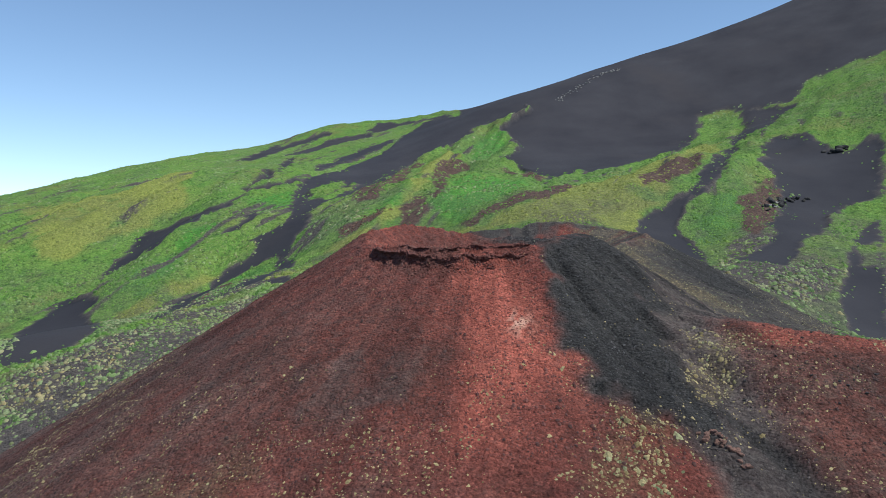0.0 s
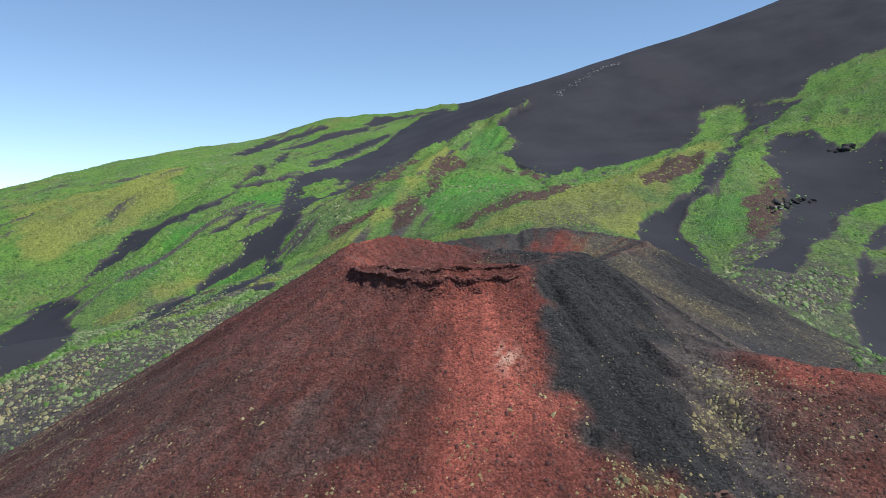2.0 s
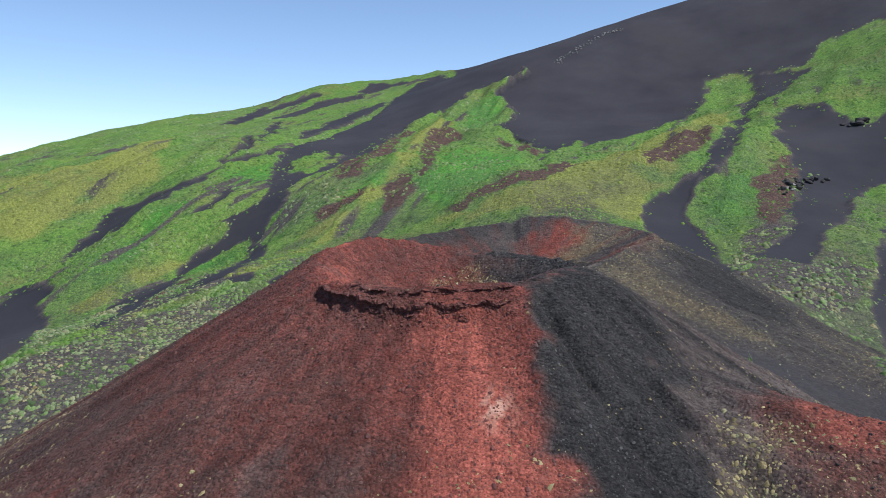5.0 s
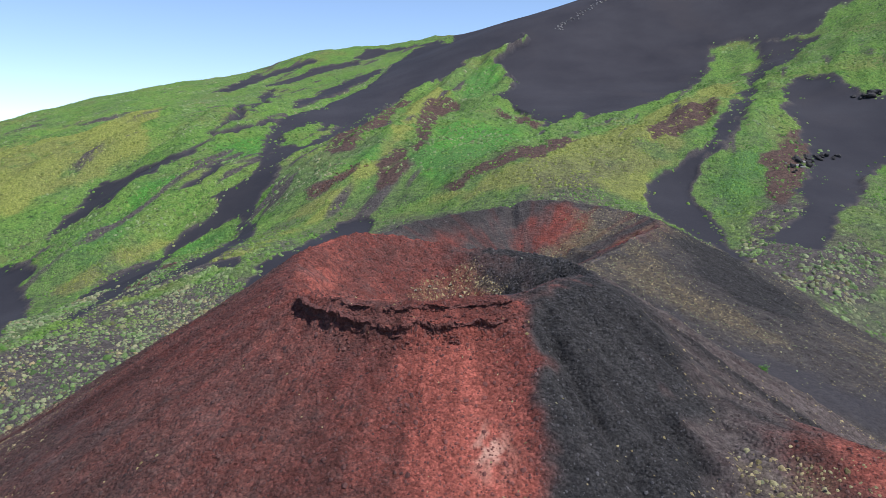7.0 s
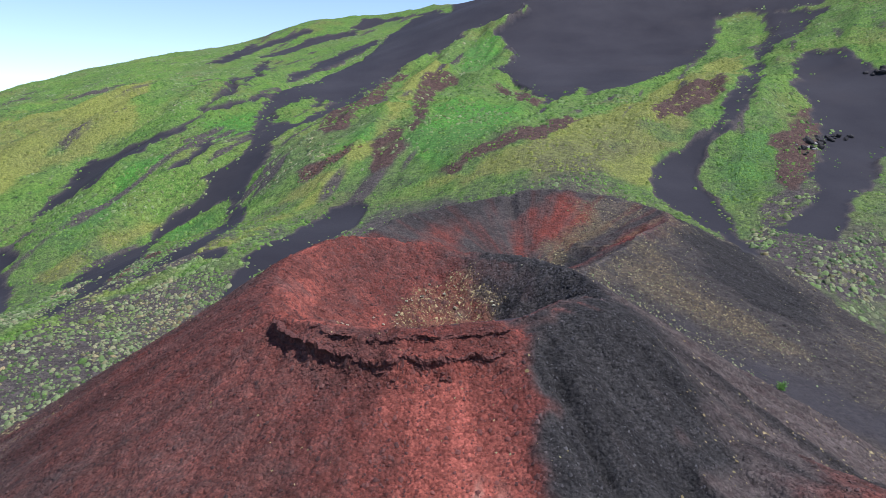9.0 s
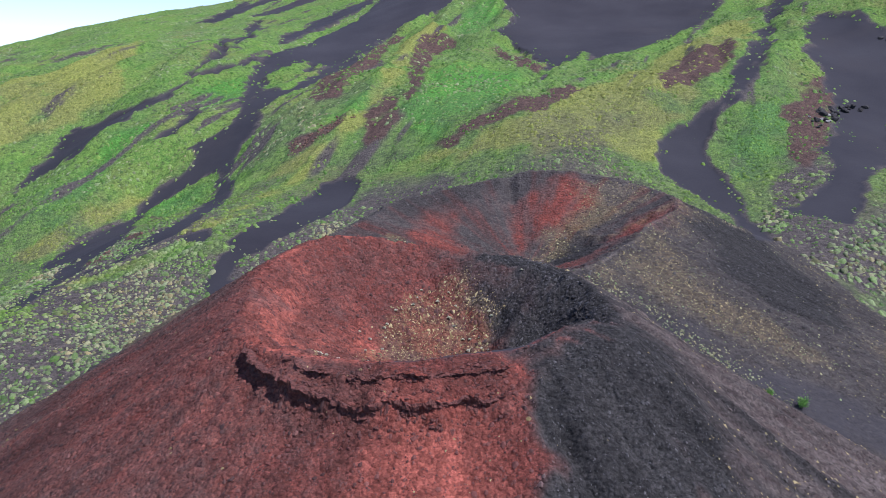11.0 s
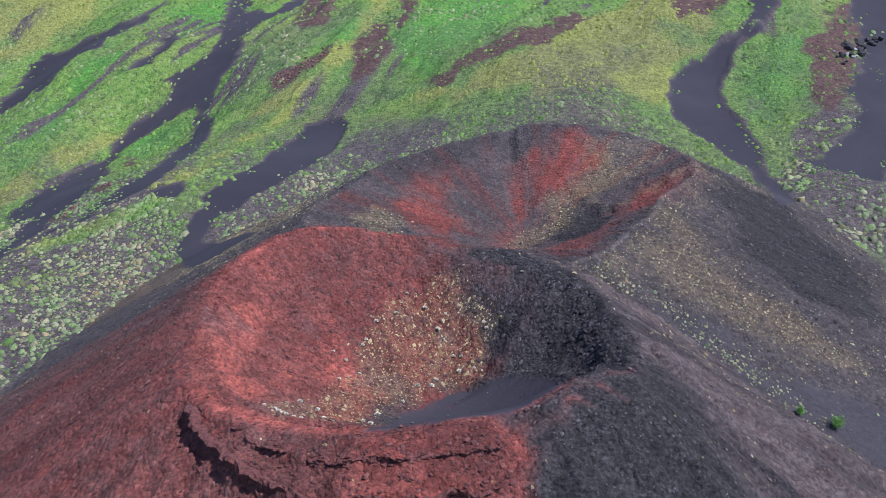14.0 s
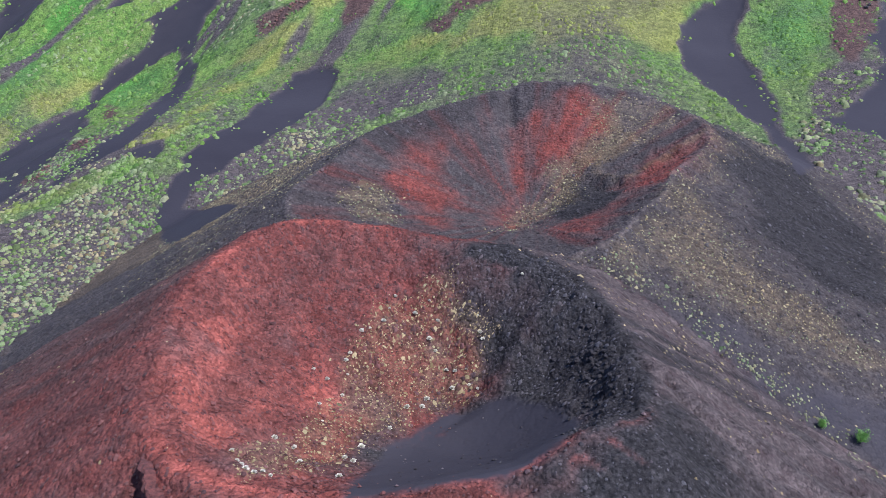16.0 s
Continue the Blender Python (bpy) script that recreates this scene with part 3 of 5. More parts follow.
def zones(x, y):
    """What covers the land at each point, 0 to 1 each."""
    z, kind = heights(x, y)
    a, ra, ea, ta = polar(x, y, MID_A, RING_A)
    ab, rb, eb, tb = polar(x, y, MID_B, RING_B)
    d = np.hypot(x, y)
    scale = np.clip(d / 300, 0.35, 2.2)
    base, near, far = kind == 0, kind == 1, kind == 2
    m = {}
    n1, n2, n3 = rough(x, y, 40, 3), rough(x, y, 9, 4), rough(x, y, 14, 8)
    ash_d = np.full(np.shape(x), -1e3)
    for o in ASH:
        ash_d = np.maximum(ash_d, inside(x, y, o, 24.0))
    for o in ISLES:
        ash_d = np.minimum(ash_d, -inside(x, y, o, 24.0))
    ash_d = ash_d + scale * (1.7 * rough(x, y, 22, 5) + 1.7 * rough(x, y, 6, 6) - 0.5 * (x < 0))
    m["ash"] = smooth(-2.2, 2.0, ash_d / scale) * np.where(near, 0, 1)
    m["ash"] = np.maximum(m["ash"], 0.95 * cover(x, y, FLOOR, 1.2, 0.8, 5, 7) * near)
    m["ash"] = np.maximum(m["ash"], 0.6 * cover(x, y, [TRACK], 6.0, 4.0, 8, 7))
    ash_near = smooth(-14, 0, ash_d)
    m["brown"] = cover(x, y, BROWN, 3.5, 3.5, 9, 11) * base * (1 - m["ash"]) * 0.9 * smooth(-1.9, -0.2, rough(x, y, 7, 50))
    m["yellow"] = np.clip(cover(x, y, YELLOW, 7.0, 7.0, 18, 12) * smooth(-1.8, -0.3, n1 + 0.7 * n3) + 0.25 * smooth(0.1, 0.8, n1), 0, 1) * base
    # scoria of the near cone: black on the sheltered side, red elsewhere
    black = np.maximum(cover(x, y, BLACK[:1], 6.0, 4.5, 7, 13) * (0.86 + 0.2 * rough(x, y, 5, 66)) * (1 - 0.35 * smooth(-22, -4, y)) * (1 - smooth(-2.0, 0.0, ra - ea + 0.6 * n2) * smooth(325, 310, np.degrees(a) % 360) * smooth(180, 200, np.degrees(a) % 360)), cover(x, y, BLACK[1:], 4.5, 3.5, 7, 13))
    edge_x = np.interp(y, [-140, -118, -100, -86, -70, -56, -46, -30, 5], [53, 50, 52, 56, 56, 53, 47, 42, 34])
    grey_side = smooth(-11, -5, x - edge_x + 1.5 * n2) * (ra > ea)
    on_spur = grey_side * smooth(-1.5, 0.0, spur(x, y) - z) * smooth(-84, -96, y) * smooth(57, 66, x)
    grey_side = grey_side * (1 - on_spur * (0.85 - 0.2 * n2))
    deg_a = np.degrees(a)
    shoulder = smooth(-58, -50, deg_a + 4 * n2) * (1 - smooth(68, 80, deg_a + 6 * n2)) * smooth(-8, -5, ra - ea) * (1 - smooth(0.3, 2.5, ra - ea + 0.8 * n2))
    black = np.maximum(black, shoulder)
    black = black * (1 - 0.8 * np.exp(-((ra - ea) / 1.3) ** 2) * smooth(230, 250, deg_a % 360) * (1 - smooth(308, 320, deg_a % 360 + 3 * n2)))
    lines = rough(a * 30, ra * 0.03, 2.0, 52)
    black = np.maximum(black, grey_side * (0.22 + 0.6 * smooth(0.0, 0.8, lines)))
    black = np.where((ra > ea + 3) & (x > 30), black * (1 - 0.5 * smooth(0.15, 0.8, rough(a * 40, ra * 0.16, 2.4, 71)) * smooth(0.0, 0.6, rough(x, y, 12, 73))), black)
    m["black"] = np.where(near, black, 0)
    # shade of the flank turned from the sun, painted into the scoria's colour
    left_shade = smooth(10, 55, ra - ea) * smooth(-0.2, 0.8, -np.cos(a)) * 0.78
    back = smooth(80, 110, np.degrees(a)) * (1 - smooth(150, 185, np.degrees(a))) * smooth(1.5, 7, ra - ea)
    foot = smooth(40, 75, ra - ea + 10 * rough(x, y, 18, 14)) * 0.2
    dusk = np.clip(np.maximum(np.maximum(left_shade, back), foot) + 0.42 * cover(x, y, DUSKY, 7, 5, 9, 15) + 0.12 + 0.12 * n2 + 0.1 * n3 + 0.22 * rough(a * 45, ra * 0.05, 3.0, 51), 0, 1)
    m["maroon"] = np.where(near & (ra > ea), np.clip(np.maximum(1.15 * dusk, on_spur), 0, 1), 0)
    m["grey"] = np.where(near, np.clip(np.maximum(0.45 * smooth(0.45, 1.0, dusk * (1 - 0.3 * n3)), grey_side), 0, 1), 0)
    m["grey"] = np.where(near & (ra >= ea), np.maximum(m["grey"], (0.16 + 0.08 * n3) * smooth(0.0, 0.6, -np.cos(a)) * (1 - black)), m["grey"])
    m["grey"] = np.where(near & (ra < ea), (0.12 + 0.45 * smooth(0.1, 0.9, rough(x, y, 8, 54))) * (1 - black), m["grey"])
    m["vivid"] = cover(x, y, VIVID, 8.0, 8.0, 16, 55) * base
    streak_b = rough(ab * 60, rb * 0.15, 4.0, 16)
    red_b = cover(x, y, RED_B, 5.0, 3.0, 9, 17) * (0.8 + 0.22 * rough(x, y, 5, 67))
    crown_b = 0.45 * smooth(-8, 2, rb - eb) * (1 - smooth(2, 14, rb - eb)) * smooth(-25, 5, np.degrees(ab)) * (1 - smooth(25, 50, np.degrees(ab)))
    inner_b = smooth(-1, 1.5, eb - rb)
    m["red"] = np.where(near, 1 - black, np.where(far, np.clip(np.maximum(np.maximum(red_b, 0.3 + 0.3 * streak_b) * inner_b, crown_b) * (0.85 + 0.3 * streak_b), 0, 1), 0))
    # shade on the left-facing wall, put into the black layer
    shade_b = cover(x, y, SHADE_B, 1.5, 1.5, 6, 18)
    dark_side = cover(x, y, [[(93, 84), (118, 84), (136, 54), (116, 12), (94, 20), (86, 36), (88, 60)]], 7, 6, 12, 24) * (rb > eb)
    dark_rim = smooth(95, 110, np.degrees(ab)) * (1 - smooth(2, 9, rb - eb + 2 * n2)) * smooth(-4, 0, rb - eb)
    m["black"] = np.where(far, np.maximum(np.maximum(shade_b, np.maximum(dark_side, 0.5 * (rb > eb + 1))), np.maximum(np.maximum(0.45 * inner_b * (1 - red_b), inner_b * 0.75 * smooth(-13, -3, rb - eb + 3 * n2) * smooth(86, 96, np.degrees(ab)) * (1 - smooth(150, 175, np.degrees(ab)))), 0.6 * dark_rim)), m["black"])
    # sunlight put into the colour: lip, front strip, crater wall facing the sun
    front_lip = np.exp(-(((ra - ea) - 0.3) / 1.6) ** 2) * np.maximum(smooth(200, 215, np.degrees(a) % 360) * (1 - smooth(300, 315, np.degrees(a) % 360)), smooth(90, 105, np.degrees(a)) * (1 - smooth(150, 175, np.degrees(a))))
    bright = np.maximum(cover(x, y, LIT_STRIP, 9.0, 5.0, 12, 19) * 0.75, front_lip * 0.95 * smooth(-0.6, 0.4, n2))
    bright = np.maximum(bright, (0.2 + 0.6 * smooth(0.1, 1.0, rough(x, y, 8, 20))) * (ra < ea) * smooth(0.3, 0.9, -np.cos(a - 0.3)))
    crest_spur = smooth(-3.2, -0.3, spur(x, y) + 0.14 * np.hypot(x - 76, y + 99) - -20.0)
    bright = np.maximum(bright, np.where(near & (z - spur(x, y) < 0.05), 0.95 * crest_spur * smooth(64, 72, x) * smooth(-1.0, 0.2, n2), 0))
    m["bright"] = np.where(near, bright * (1 - black), 0.22 * red_b * smooth(0.0, 0.8, streak_b) * far)
    m["pale"] = np.where(near, np.clip(1.1 * np.exp(-(((x - 16.5) / 2.6) ** 2 + ((y + 99) / 4.0) ** 2)), 0, 1) * smooth(-0.35, 0.45, rough(x, y, 1.6, 21)), 0)
    # plants
    apart = cover(x, y, SPARSE, 5.0, 5.0, 12, 64) * base
    bank = cover(x, y, BANKS, 2.0, 1.5, 5, 72) * base
    apart = apart * (1 - bank)
    bare = cover(x, y, BARE, 4.0, 3.0, 9, 65) * base
    field = base * (1 - smooth(-3.5, 1.5, ash_d / scale + 1.5 * n2)) * (1 - 0.75 * m["brown"]) * (1 - 0.93 * bare)
    m["black"] = np.maximum(m["black"], 0.75 * bare)
    # thin bare runnels down the slope
    runnel = smooth(0.45, 0.95, rough(0.93 * x - 0.36 * y, (0.36 * x + 0.93 * y) / 7, 11, 70)) * smooth(110, 240, y)
    field = field * (1 - 0.7 * runnel)
    m["apart"] = apart
    # haze over the far slopes, growing with distance, for the ash colour
    m["haze"] = smooth(330, 720, y + 60 * n1)
    m["field"] = field * (1 - 0.85 * apart * (1 - 0.55 * smooth(150, 220, y)))
    m["sown"] = np.maximum(field * (1 - apart * (0.22 + 0.3 * n2)), 0.30 * base * smooth(-9, -1, -ash_d / scale) * (1 - smooth(-0.3, 0.4, n2)))
    tufts = 0.75 * cover(x, y, [TUFTS_FLANK], 7, 5, 10, 22) + 0.7 * cover(x, y, [TUFTS_FAR_BOWL], 3, 3, 8, 23) * far
    outer_b = far * (rb > eb)
    tufts = np.maximum(tufts, outer_b * (0.12 + 0.3 * smooth(0.0, 0.8, n3)) * (1 - cover(x, y, [[(97, 81), (115, 79), (130, 52), (112, 16), (92, 22), (85, 34)]], 5, 6, 12, 24)))
    left_b = outer_b * smooth(100, 130, np.degrees(ab)) * smooth(9, 14, rb - eb)
    tufts = np.maximum(tufts, 0.8 * left_b)
    tufts = np.maximum(tufts, 0.9 * cover(x, y, [TUFTS_B], 3, 3, 6, 29) * far)
    far_rim = cover(x, y, [TUFTS_FAR_RIM], 4, 4, 8, 28) * inner_b * far
    tufts = np.maximum(tufts, 0.5 * far_rim)
    m["black"] = m["black"] * (1 - 0.6 * far_rim)
    m["tufts"] = np.where(base, 0, tufts) * (1 - m["ash"])
    bowl_tufts = cover(x, y, [TUFTS_BOWL], 2.0, 2.2, 6, 25) * (ra < ea) * (1 - 0.97 * cover(x, y, FLOOR, 0.6, 0.5, 5, 7))
    foot_tufts = cover(x, y, [TUFTS_SPUR_BODY, TUFTS_LEFT], 5, 5, 8, 27) * (0.24 + 0.3 * (x < 0)) * smooth(-0.9, 0.4, n2)
    foot_tufts = np.maximum(foot_tufts, 0.6 * cover(x, y, [TUFTS_FOOT, TUFTS_SPUR], 3, 4, 8, 26))
    low = near * (ra > ea) * (0.8 * smooth(42, 66, ra - ea + 10 * n1) * (1 - black) + 0.03)
    m["near_tufts"] = np.where(near, np.maximum(np.maximum(bowl_tufts, foot_tufts), np.maximum(low * smooth(-0.3, 0.5, n2), 0.3 * grey_side * smooth(-0.2, 0.6, n3))), 0) * (1 - m["ash"])
    m["gold"] = np.clip(np.where(near, 0.32 * bowl_tufts + 0.5 * foot_tufts, np.maximum(0.55 * m["tufts"], 0.6 * cover(x, y, GOLD_B, 4, 3, 6, 59) * far)), 0, 1)
    on_bench = np.zeros(np.shape(x))
    for (ax, ay), (bx, by) in zip(BENCH, BENCH[1:]):
        u = np.clip(((x - ax) * (bx - ax) + (y - ay) * (by - ay)) / ((bx - ax) ** 2 + (by - ay) ** 2), 0, 1)
        on_bench = np.maximum(on_bench, np.exp(-(np.hypot(x - ax - u * (bx - ax), y - ay - u * (by - ay)) / 1.3) ** 2))
    m["gold"] = np.where(far, np.maximum(m["gold"], 0.4 * on_bench), m["gold"])
    m["patch"] = np.where(near, cover(x, y, [TUFTS_FOOT, TUFTS_SPUR], 4, 4, 8, 26), 0)
    m["lush"] = np.clip(0.5 * bank + 0.15 * ash_near * (ash_d < 2) + 0.4 * smooth(-0.4, 0.7, n1) + 0.75 * smooth(130, 290, y + 30 * n3), 0, 1)
    # stripes of coarse and fine scoria running down the cones
    down_a = 0.6 * rough(a * 36, ra * 0.10, 1.6, 60) + 0.5 * rough(a * 36, ra * 0.05, 5.0, 61)
    down_b = 0.6 * rough(ab * 36, rb * 0.10, 2.0, 62) + 0.5 * rough(ab * 36, rb * 0.05, 6.0, 63)
    m["stripe"] = np.clip(0.5 + 0.5 * np.where(near, down_a * np.where(ra < ea, 0.35, 0.9), 0.5 * np.where(far, down_b, 0)), 0, 1)
    return z, kind, m


GULLIES = [[(42, -35), (44, -39), (47, -41), (49, -45), (54, -50), (57, -52), (60, -54)], [(28, -71), (29, -80), (33, -92), (40, -110)], [(52, 0), (70, -12), (88, -22)], [(23, -115), (29, -120), (36, -123), (42, -127), (47, -129)]]


def relief(x, y, z, kind, m):
    """Small relief on top of the broad shapes."""
    a, ra, ea, ta = polar(x, y, MID_A, RING_A)
    near, base = kind == 1, kind == 0
    smooth_ash = 1 - 0.93 * m["ash"]
    far_up = np.clip(np.hypot(x, y) / 300, 0.3, 2.0)
    across, along = 0.93 * x - 0.36 * y, 0.36 * x + 0.93 * y
    folds = (3.6 * (0.35 + 0.65 * smooth(400, 520, y)) * rough(across, along / 5, 34, 48, 2) + 1.6 * rough(across, along / 4, 11, 49, 2)) * smooth(90, 260, y) * (1 - 0.75 * smooth(650, 950, y)) * (1 - m["ash"]) * (1 - 0.7 * smooth(220, 380, x))
    dz = np.where(base, folds * far_up + (0.8 * far_up * rough(x, y, 60, 30) + 0.5 * rough(x, y, 9, 31)) * smooth_ash - 0.8 * far_up * m["ash"] * smooth(300, 520, np.hypot(x - 300, y - 900)), 0)
    dz = dz + np.where(base, 0, (0.34 * rough(x, y, 7, 32) + 0.26 * rough(x, y, 1.9, 33, 2)) * smooth_ash)
    ribs = rough(a * 40, ra * 0.06, 2.2, 34, 2)
    dz = dz + np.where(near & (ra > ea), 0.6 * ribs * smooth(2, 22, ra - ea) * (0.5 + m["black"] + 0.8 * m["grey"] * (x > 45)), 0)
    # broken rock of the shelf in front of the crater
    deg = np.degrees(a) % 360
    shelf = smooth(207, 218, deg) * (1 - smooth(292, 312, deg)) * smooth(1.5, 4, ra - ea) * (1 - smooth(13, 16, ra - ea))
    blocks = 0.55 * rough(x, y, 3.2, 35, 2) + 0.4 * rough(x, y, 1.4, 36, 2)
    dz = dz + np.where(near, shelf * blocks * 0.8, 0)
    # lumpy crater walls
    bowl_wall = (ra < ea) * smooth(0.25, 0.5, ra / ea) * smooth_ash
    dz = dz + np.where(near, bowl_wall * (0.55 * rough(x, y, 4.5, 39) + 0.4 * rough(x, y, 1.5, 47, 2)), 0)
    # rounding of the rim
    dz = dz - np.where(near, 0.7 * np.exp(-((ra - ea) / 1.6) ** 2), 0)
    for line in GULLIES:
        for (ax, ay), (bx, by) in zip(line, line[1:]):
            u = np.clip(((x - ax) * (bx - ax) + (y - ay) * (by - ay)) / ((bx - ax) ** 2 + (by - ay) ** 2), 0, 1)
            d = np.hypot(x - ax - u * (bx - ax), y - ay - u * (by - ay)) + 0.5 * rough(x, y, 4, 37)
            dz = dz - np.where(near, 0.85 * np.exp(-(d / 1.1) ** 2), 0)
    # the notch and folds in the far crater's back wall
    dz = dz - np.where(kind == 2, 2.2 * np.exp(-((x - 37.5) / 2.2) ** 2 - ((y - 100) / 12) ** 2), 0)
    # a bench that runs in from its rim
    for (ax, ay), (bx, by) in zip(BENCH, BENCH[1:]):
        u = np.clip(((x - ax) * (bx - ax) + (y - ay) * (by - ay)) / ((bx - ax) ** 2 + (by - ay) ** 2), 0, 1)
        ox, oy = x - ax - u * (bx - ax), y - ay - u * (by - ay)
        side = (bx - ax) * oy - (by - ay) * ox
        d = np.hypot(ox, oy)
        dz = dz + np.where((kind == 2) & (d < 9), 0.5 * np.exp(-(d / 1.8) ** 2) - 0.7 * np.exp(-((d - 4.5) / 2.5) ** 2) * (side < 0), 0)
    return dz


LAYERS = ("haze", "gold", "vivid", "ash", "red", "black", "grey", "bright", "brown", "yellow", "pale", "field", "lush", "stripe", "maroon")

# ---- materials ----
def graph(name):
    mat = bpy.data.materials.new(name)
    mat.use_nodes = True
    tree = mat.node_tree
    return mat, tree.nodes, tree.links, tree.nodes["Principled BSDF"]


def noise_at(nodes, links, size, detail=4.0, roughness=0.6):
    """Noise with grains of that many metres."""
    co = nodes.new("ShaderNodeTexCoord")
    n = nodes.new("ShaderNodeTexNoise")
    n.inputs["Scale"].default_value, n.inputs["Detail"].default_value, n.inputs["Roughness"].default_value = 1 / size, detail, roughness
    links.new(co.outputs["Object"], n.inputs["Vector"])
    return n.outputs["Fac"]


def ramp(nodes, links, value, low, high):
    r = nodes.new("ShaderNodeMapRange")
    r.inputs["From Min"].default_value, r.inputs["From Max"].default_value = low, high
    links.new(value, r.inputs["Value"])
    return r.outputs["Result"]


def blend(nodes, links, factor, one, two):
    """Mix of two colours; each a socket or a tuple."""
    m = nodes.new("ShaderNodeMix")
    m.data_type = "RGBA"
    for socket, value in ((m.inputs[0], factor), (m.inputs[6], one), (m.inputs[7], two)):
        if isinstance(value, (int, float)):
            socket.default_value = value
        elif isinstance(value, tuple):
            socket.default_value = (*value, 1)
        else:
            links.new(value, socket)
    return m.outputs[2]


def edged(nodes, links, layer, grain, bite=0.5, low=0.22, high=0.78):
    """A layer's cover, broken up at its edge by a grain."""
    at = nodes.new("ShaderNodeAttribute")
    at.attribute_name = layer
    add = nodes.new("ShaderNodeMath")
    add.operation = "MULTIPLY_ADD"
    links.new(grain, add.inputs[0])
    add.inputs[1].default_value = bite
    off = nodes.new("ShaderNodeMath")
    off.operation = "SUBTRACT"
    links.new(at.outputs["Fac"], off.inputs[0])
    off.inputs[1].default_value = bite / 2
    links.new(off.outputs[0], add.inputs[2])
    return ramp(nodes, links, add.outputs[0], low, high)


def pebbles(nodes, links, size):
    """Cells of that many metres: a random value for each, and the distance from its middle."""
    co = nodes.new("ShaderNodeTexCoord")
    v = nodes.new("ShaderNodeTexVoronoi")
    v.inputs["Scale"].default_value = 1 / size
    links.new(co.outputs["Object"], v.inputs["Vector"])
    one = nodes.new("ShaderNodeSeparateColor")
    links.new(v.outputs["Color"], one.inputs[0])
    return one.outputs[0], v.outputs["Distance"]


def times(nodes, links, one, two):
    """The product of two colours."""
    m = nodes.new("ShaderNodeMix")
    m.data_type, m.blend_type = "RGBA", "MULTIPLY"
    m.inputs[0].default_value = 1.0
    links.new(one, m.inputs[6])
    links.new(two, m.inputs[7])
    return m.outputs[2]


def soil_material():
    mat, nodes, links, bsdf = graph("soil")
    fine, mid, big = noise_at(nodes, links, 0.55, 5, 0.7), noise_at(nodes, links, 2.6, 5, 0.65), noise_at(nodes, links, 14, 4)
    fine_r, mid_r, big_r = ramp(nodes, links, fine, 0.3, 0.7), ramp(nodes, links, mid, 0.32, 0.68), ramp(nodes, links, big, 0.3, 0.7)
    # bare dark soil, and grass on it
    soil = blend(nodes, links, mid_r, (0.046, 0.041, 0.041), (0.102, 0.090, 0.083))
    meadow = blend(nodes, links, mid_r, (0.056, 0.120, 0.024), (0.165, 0.285, 0.058))
    meadow = blend(nodes, links, ramp(nodes, links, big, 0.45, 0.75), meadow, (0.064, 0.165, 0.030))
    wide_n = noise_at(nodes, links, 55, 4)
    meadow = blend(nodes, links, ramp(nodes, links, wide_n, 0.5, 0.68), meadow, blend(nodes, links, mid_r, (0.084, 0.112, 0.028), (0.196, 0.230, 0.070)))
    meadow = blend(nodes, links, ramp(nodes, links, noise_at(nodes, links, 7, 5, 0.7), 0.56, 0.7), meadow, (0.030, 0.046, 0.024))
    meadow = blend(nodes, links, edged(nodes, links, "vivid", mid, 0.6, 0.0, 1.0), meadow, blend(nodes, links, mid_r, (0.040, 0.140, 0.022), (0.090, 0.250, 0.042)))
    dry = blend(nodes, links, mid_r, (0.122, 0.146, 0.028), (0.232, 0.266, 0.072))
    grass = blend(nodes, links, edged(nodes, links, "yellow", mid, 0.5), meadow, dry)
    spots = edged(nodes, links, "lush", mid, 0.9, -0.1, 1.0)
    c = blend(nodes, links, spots, soil, grass)
    at = nodes.new("ShaderNodeAttribute")
    at.attribute_name = "field"
    c = blend(nodes, links, ramp(nodes, links, at.outputs["Fac"], 0.3, 0.7), soil, c)
    brown = blend(nodes, links, mid_r, (0.050, 0.033, 0.029), (0.108, 0.068, 0.056))
    c = blend(nodes, links, edged(nodes, links, "brown", mid), c, brown)
    # scoria
    red = blend(nodes, links, fine_r, (0.105, 0.030, 0.023), (0.216, 0.060, 0.044))
    red = blend(nodes, links, ramp(nodes, links, big, 0.40, 0.75), red, blend(nodes, links, fine_r, (0.061, 0.025, 0.021), (0.143, 0.054, 0.043)))
    red = blend(nodes, links, ramp(nodes, links, noise_at(nodes, links, 0.22, 3, 0.7), 0.5, 0.8), red, (0.056, 0.021, 0.022))
    c = blend(nodes, links, edged(nodes, links, "red", mid, 0.4), c, red)
    # darker scoria; on the left flank it also carries the painted shade
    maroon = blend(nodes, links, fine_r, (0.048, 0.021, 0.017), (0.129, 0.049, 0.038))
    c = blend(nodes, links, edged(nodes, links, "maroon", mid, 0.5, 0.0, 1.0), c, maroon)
    grey = blend(nodes, links, mid_r, (0.052, 0.042, 0.041), (0.115, 0.094, 0.086))
    c = blend(nodes, links, edged(nodes, links, "grey", mid, 0.5, 0.0, 1.0), c, grey)
    # lighter red scoria, which also paints the sunlit parts of the near cone
    bright = blend(nodes, links, fine_r, (0.243, 0.062, 0.044), (0.394, 0.117, 0.084))
    c = blend(nodes, links, edged(nodes, links, "bright", mid, 0.6, 0.1, 1.1), c, bright)
    black = blend(nodes, links, fine_r, (0.011, 0.011, 0.0115), (0.047, 0.045, 0.044))
    c = blend(nodes, links, edged(nodes, links, "black", mid, 0.6, 0.05, 0.95), c, black)
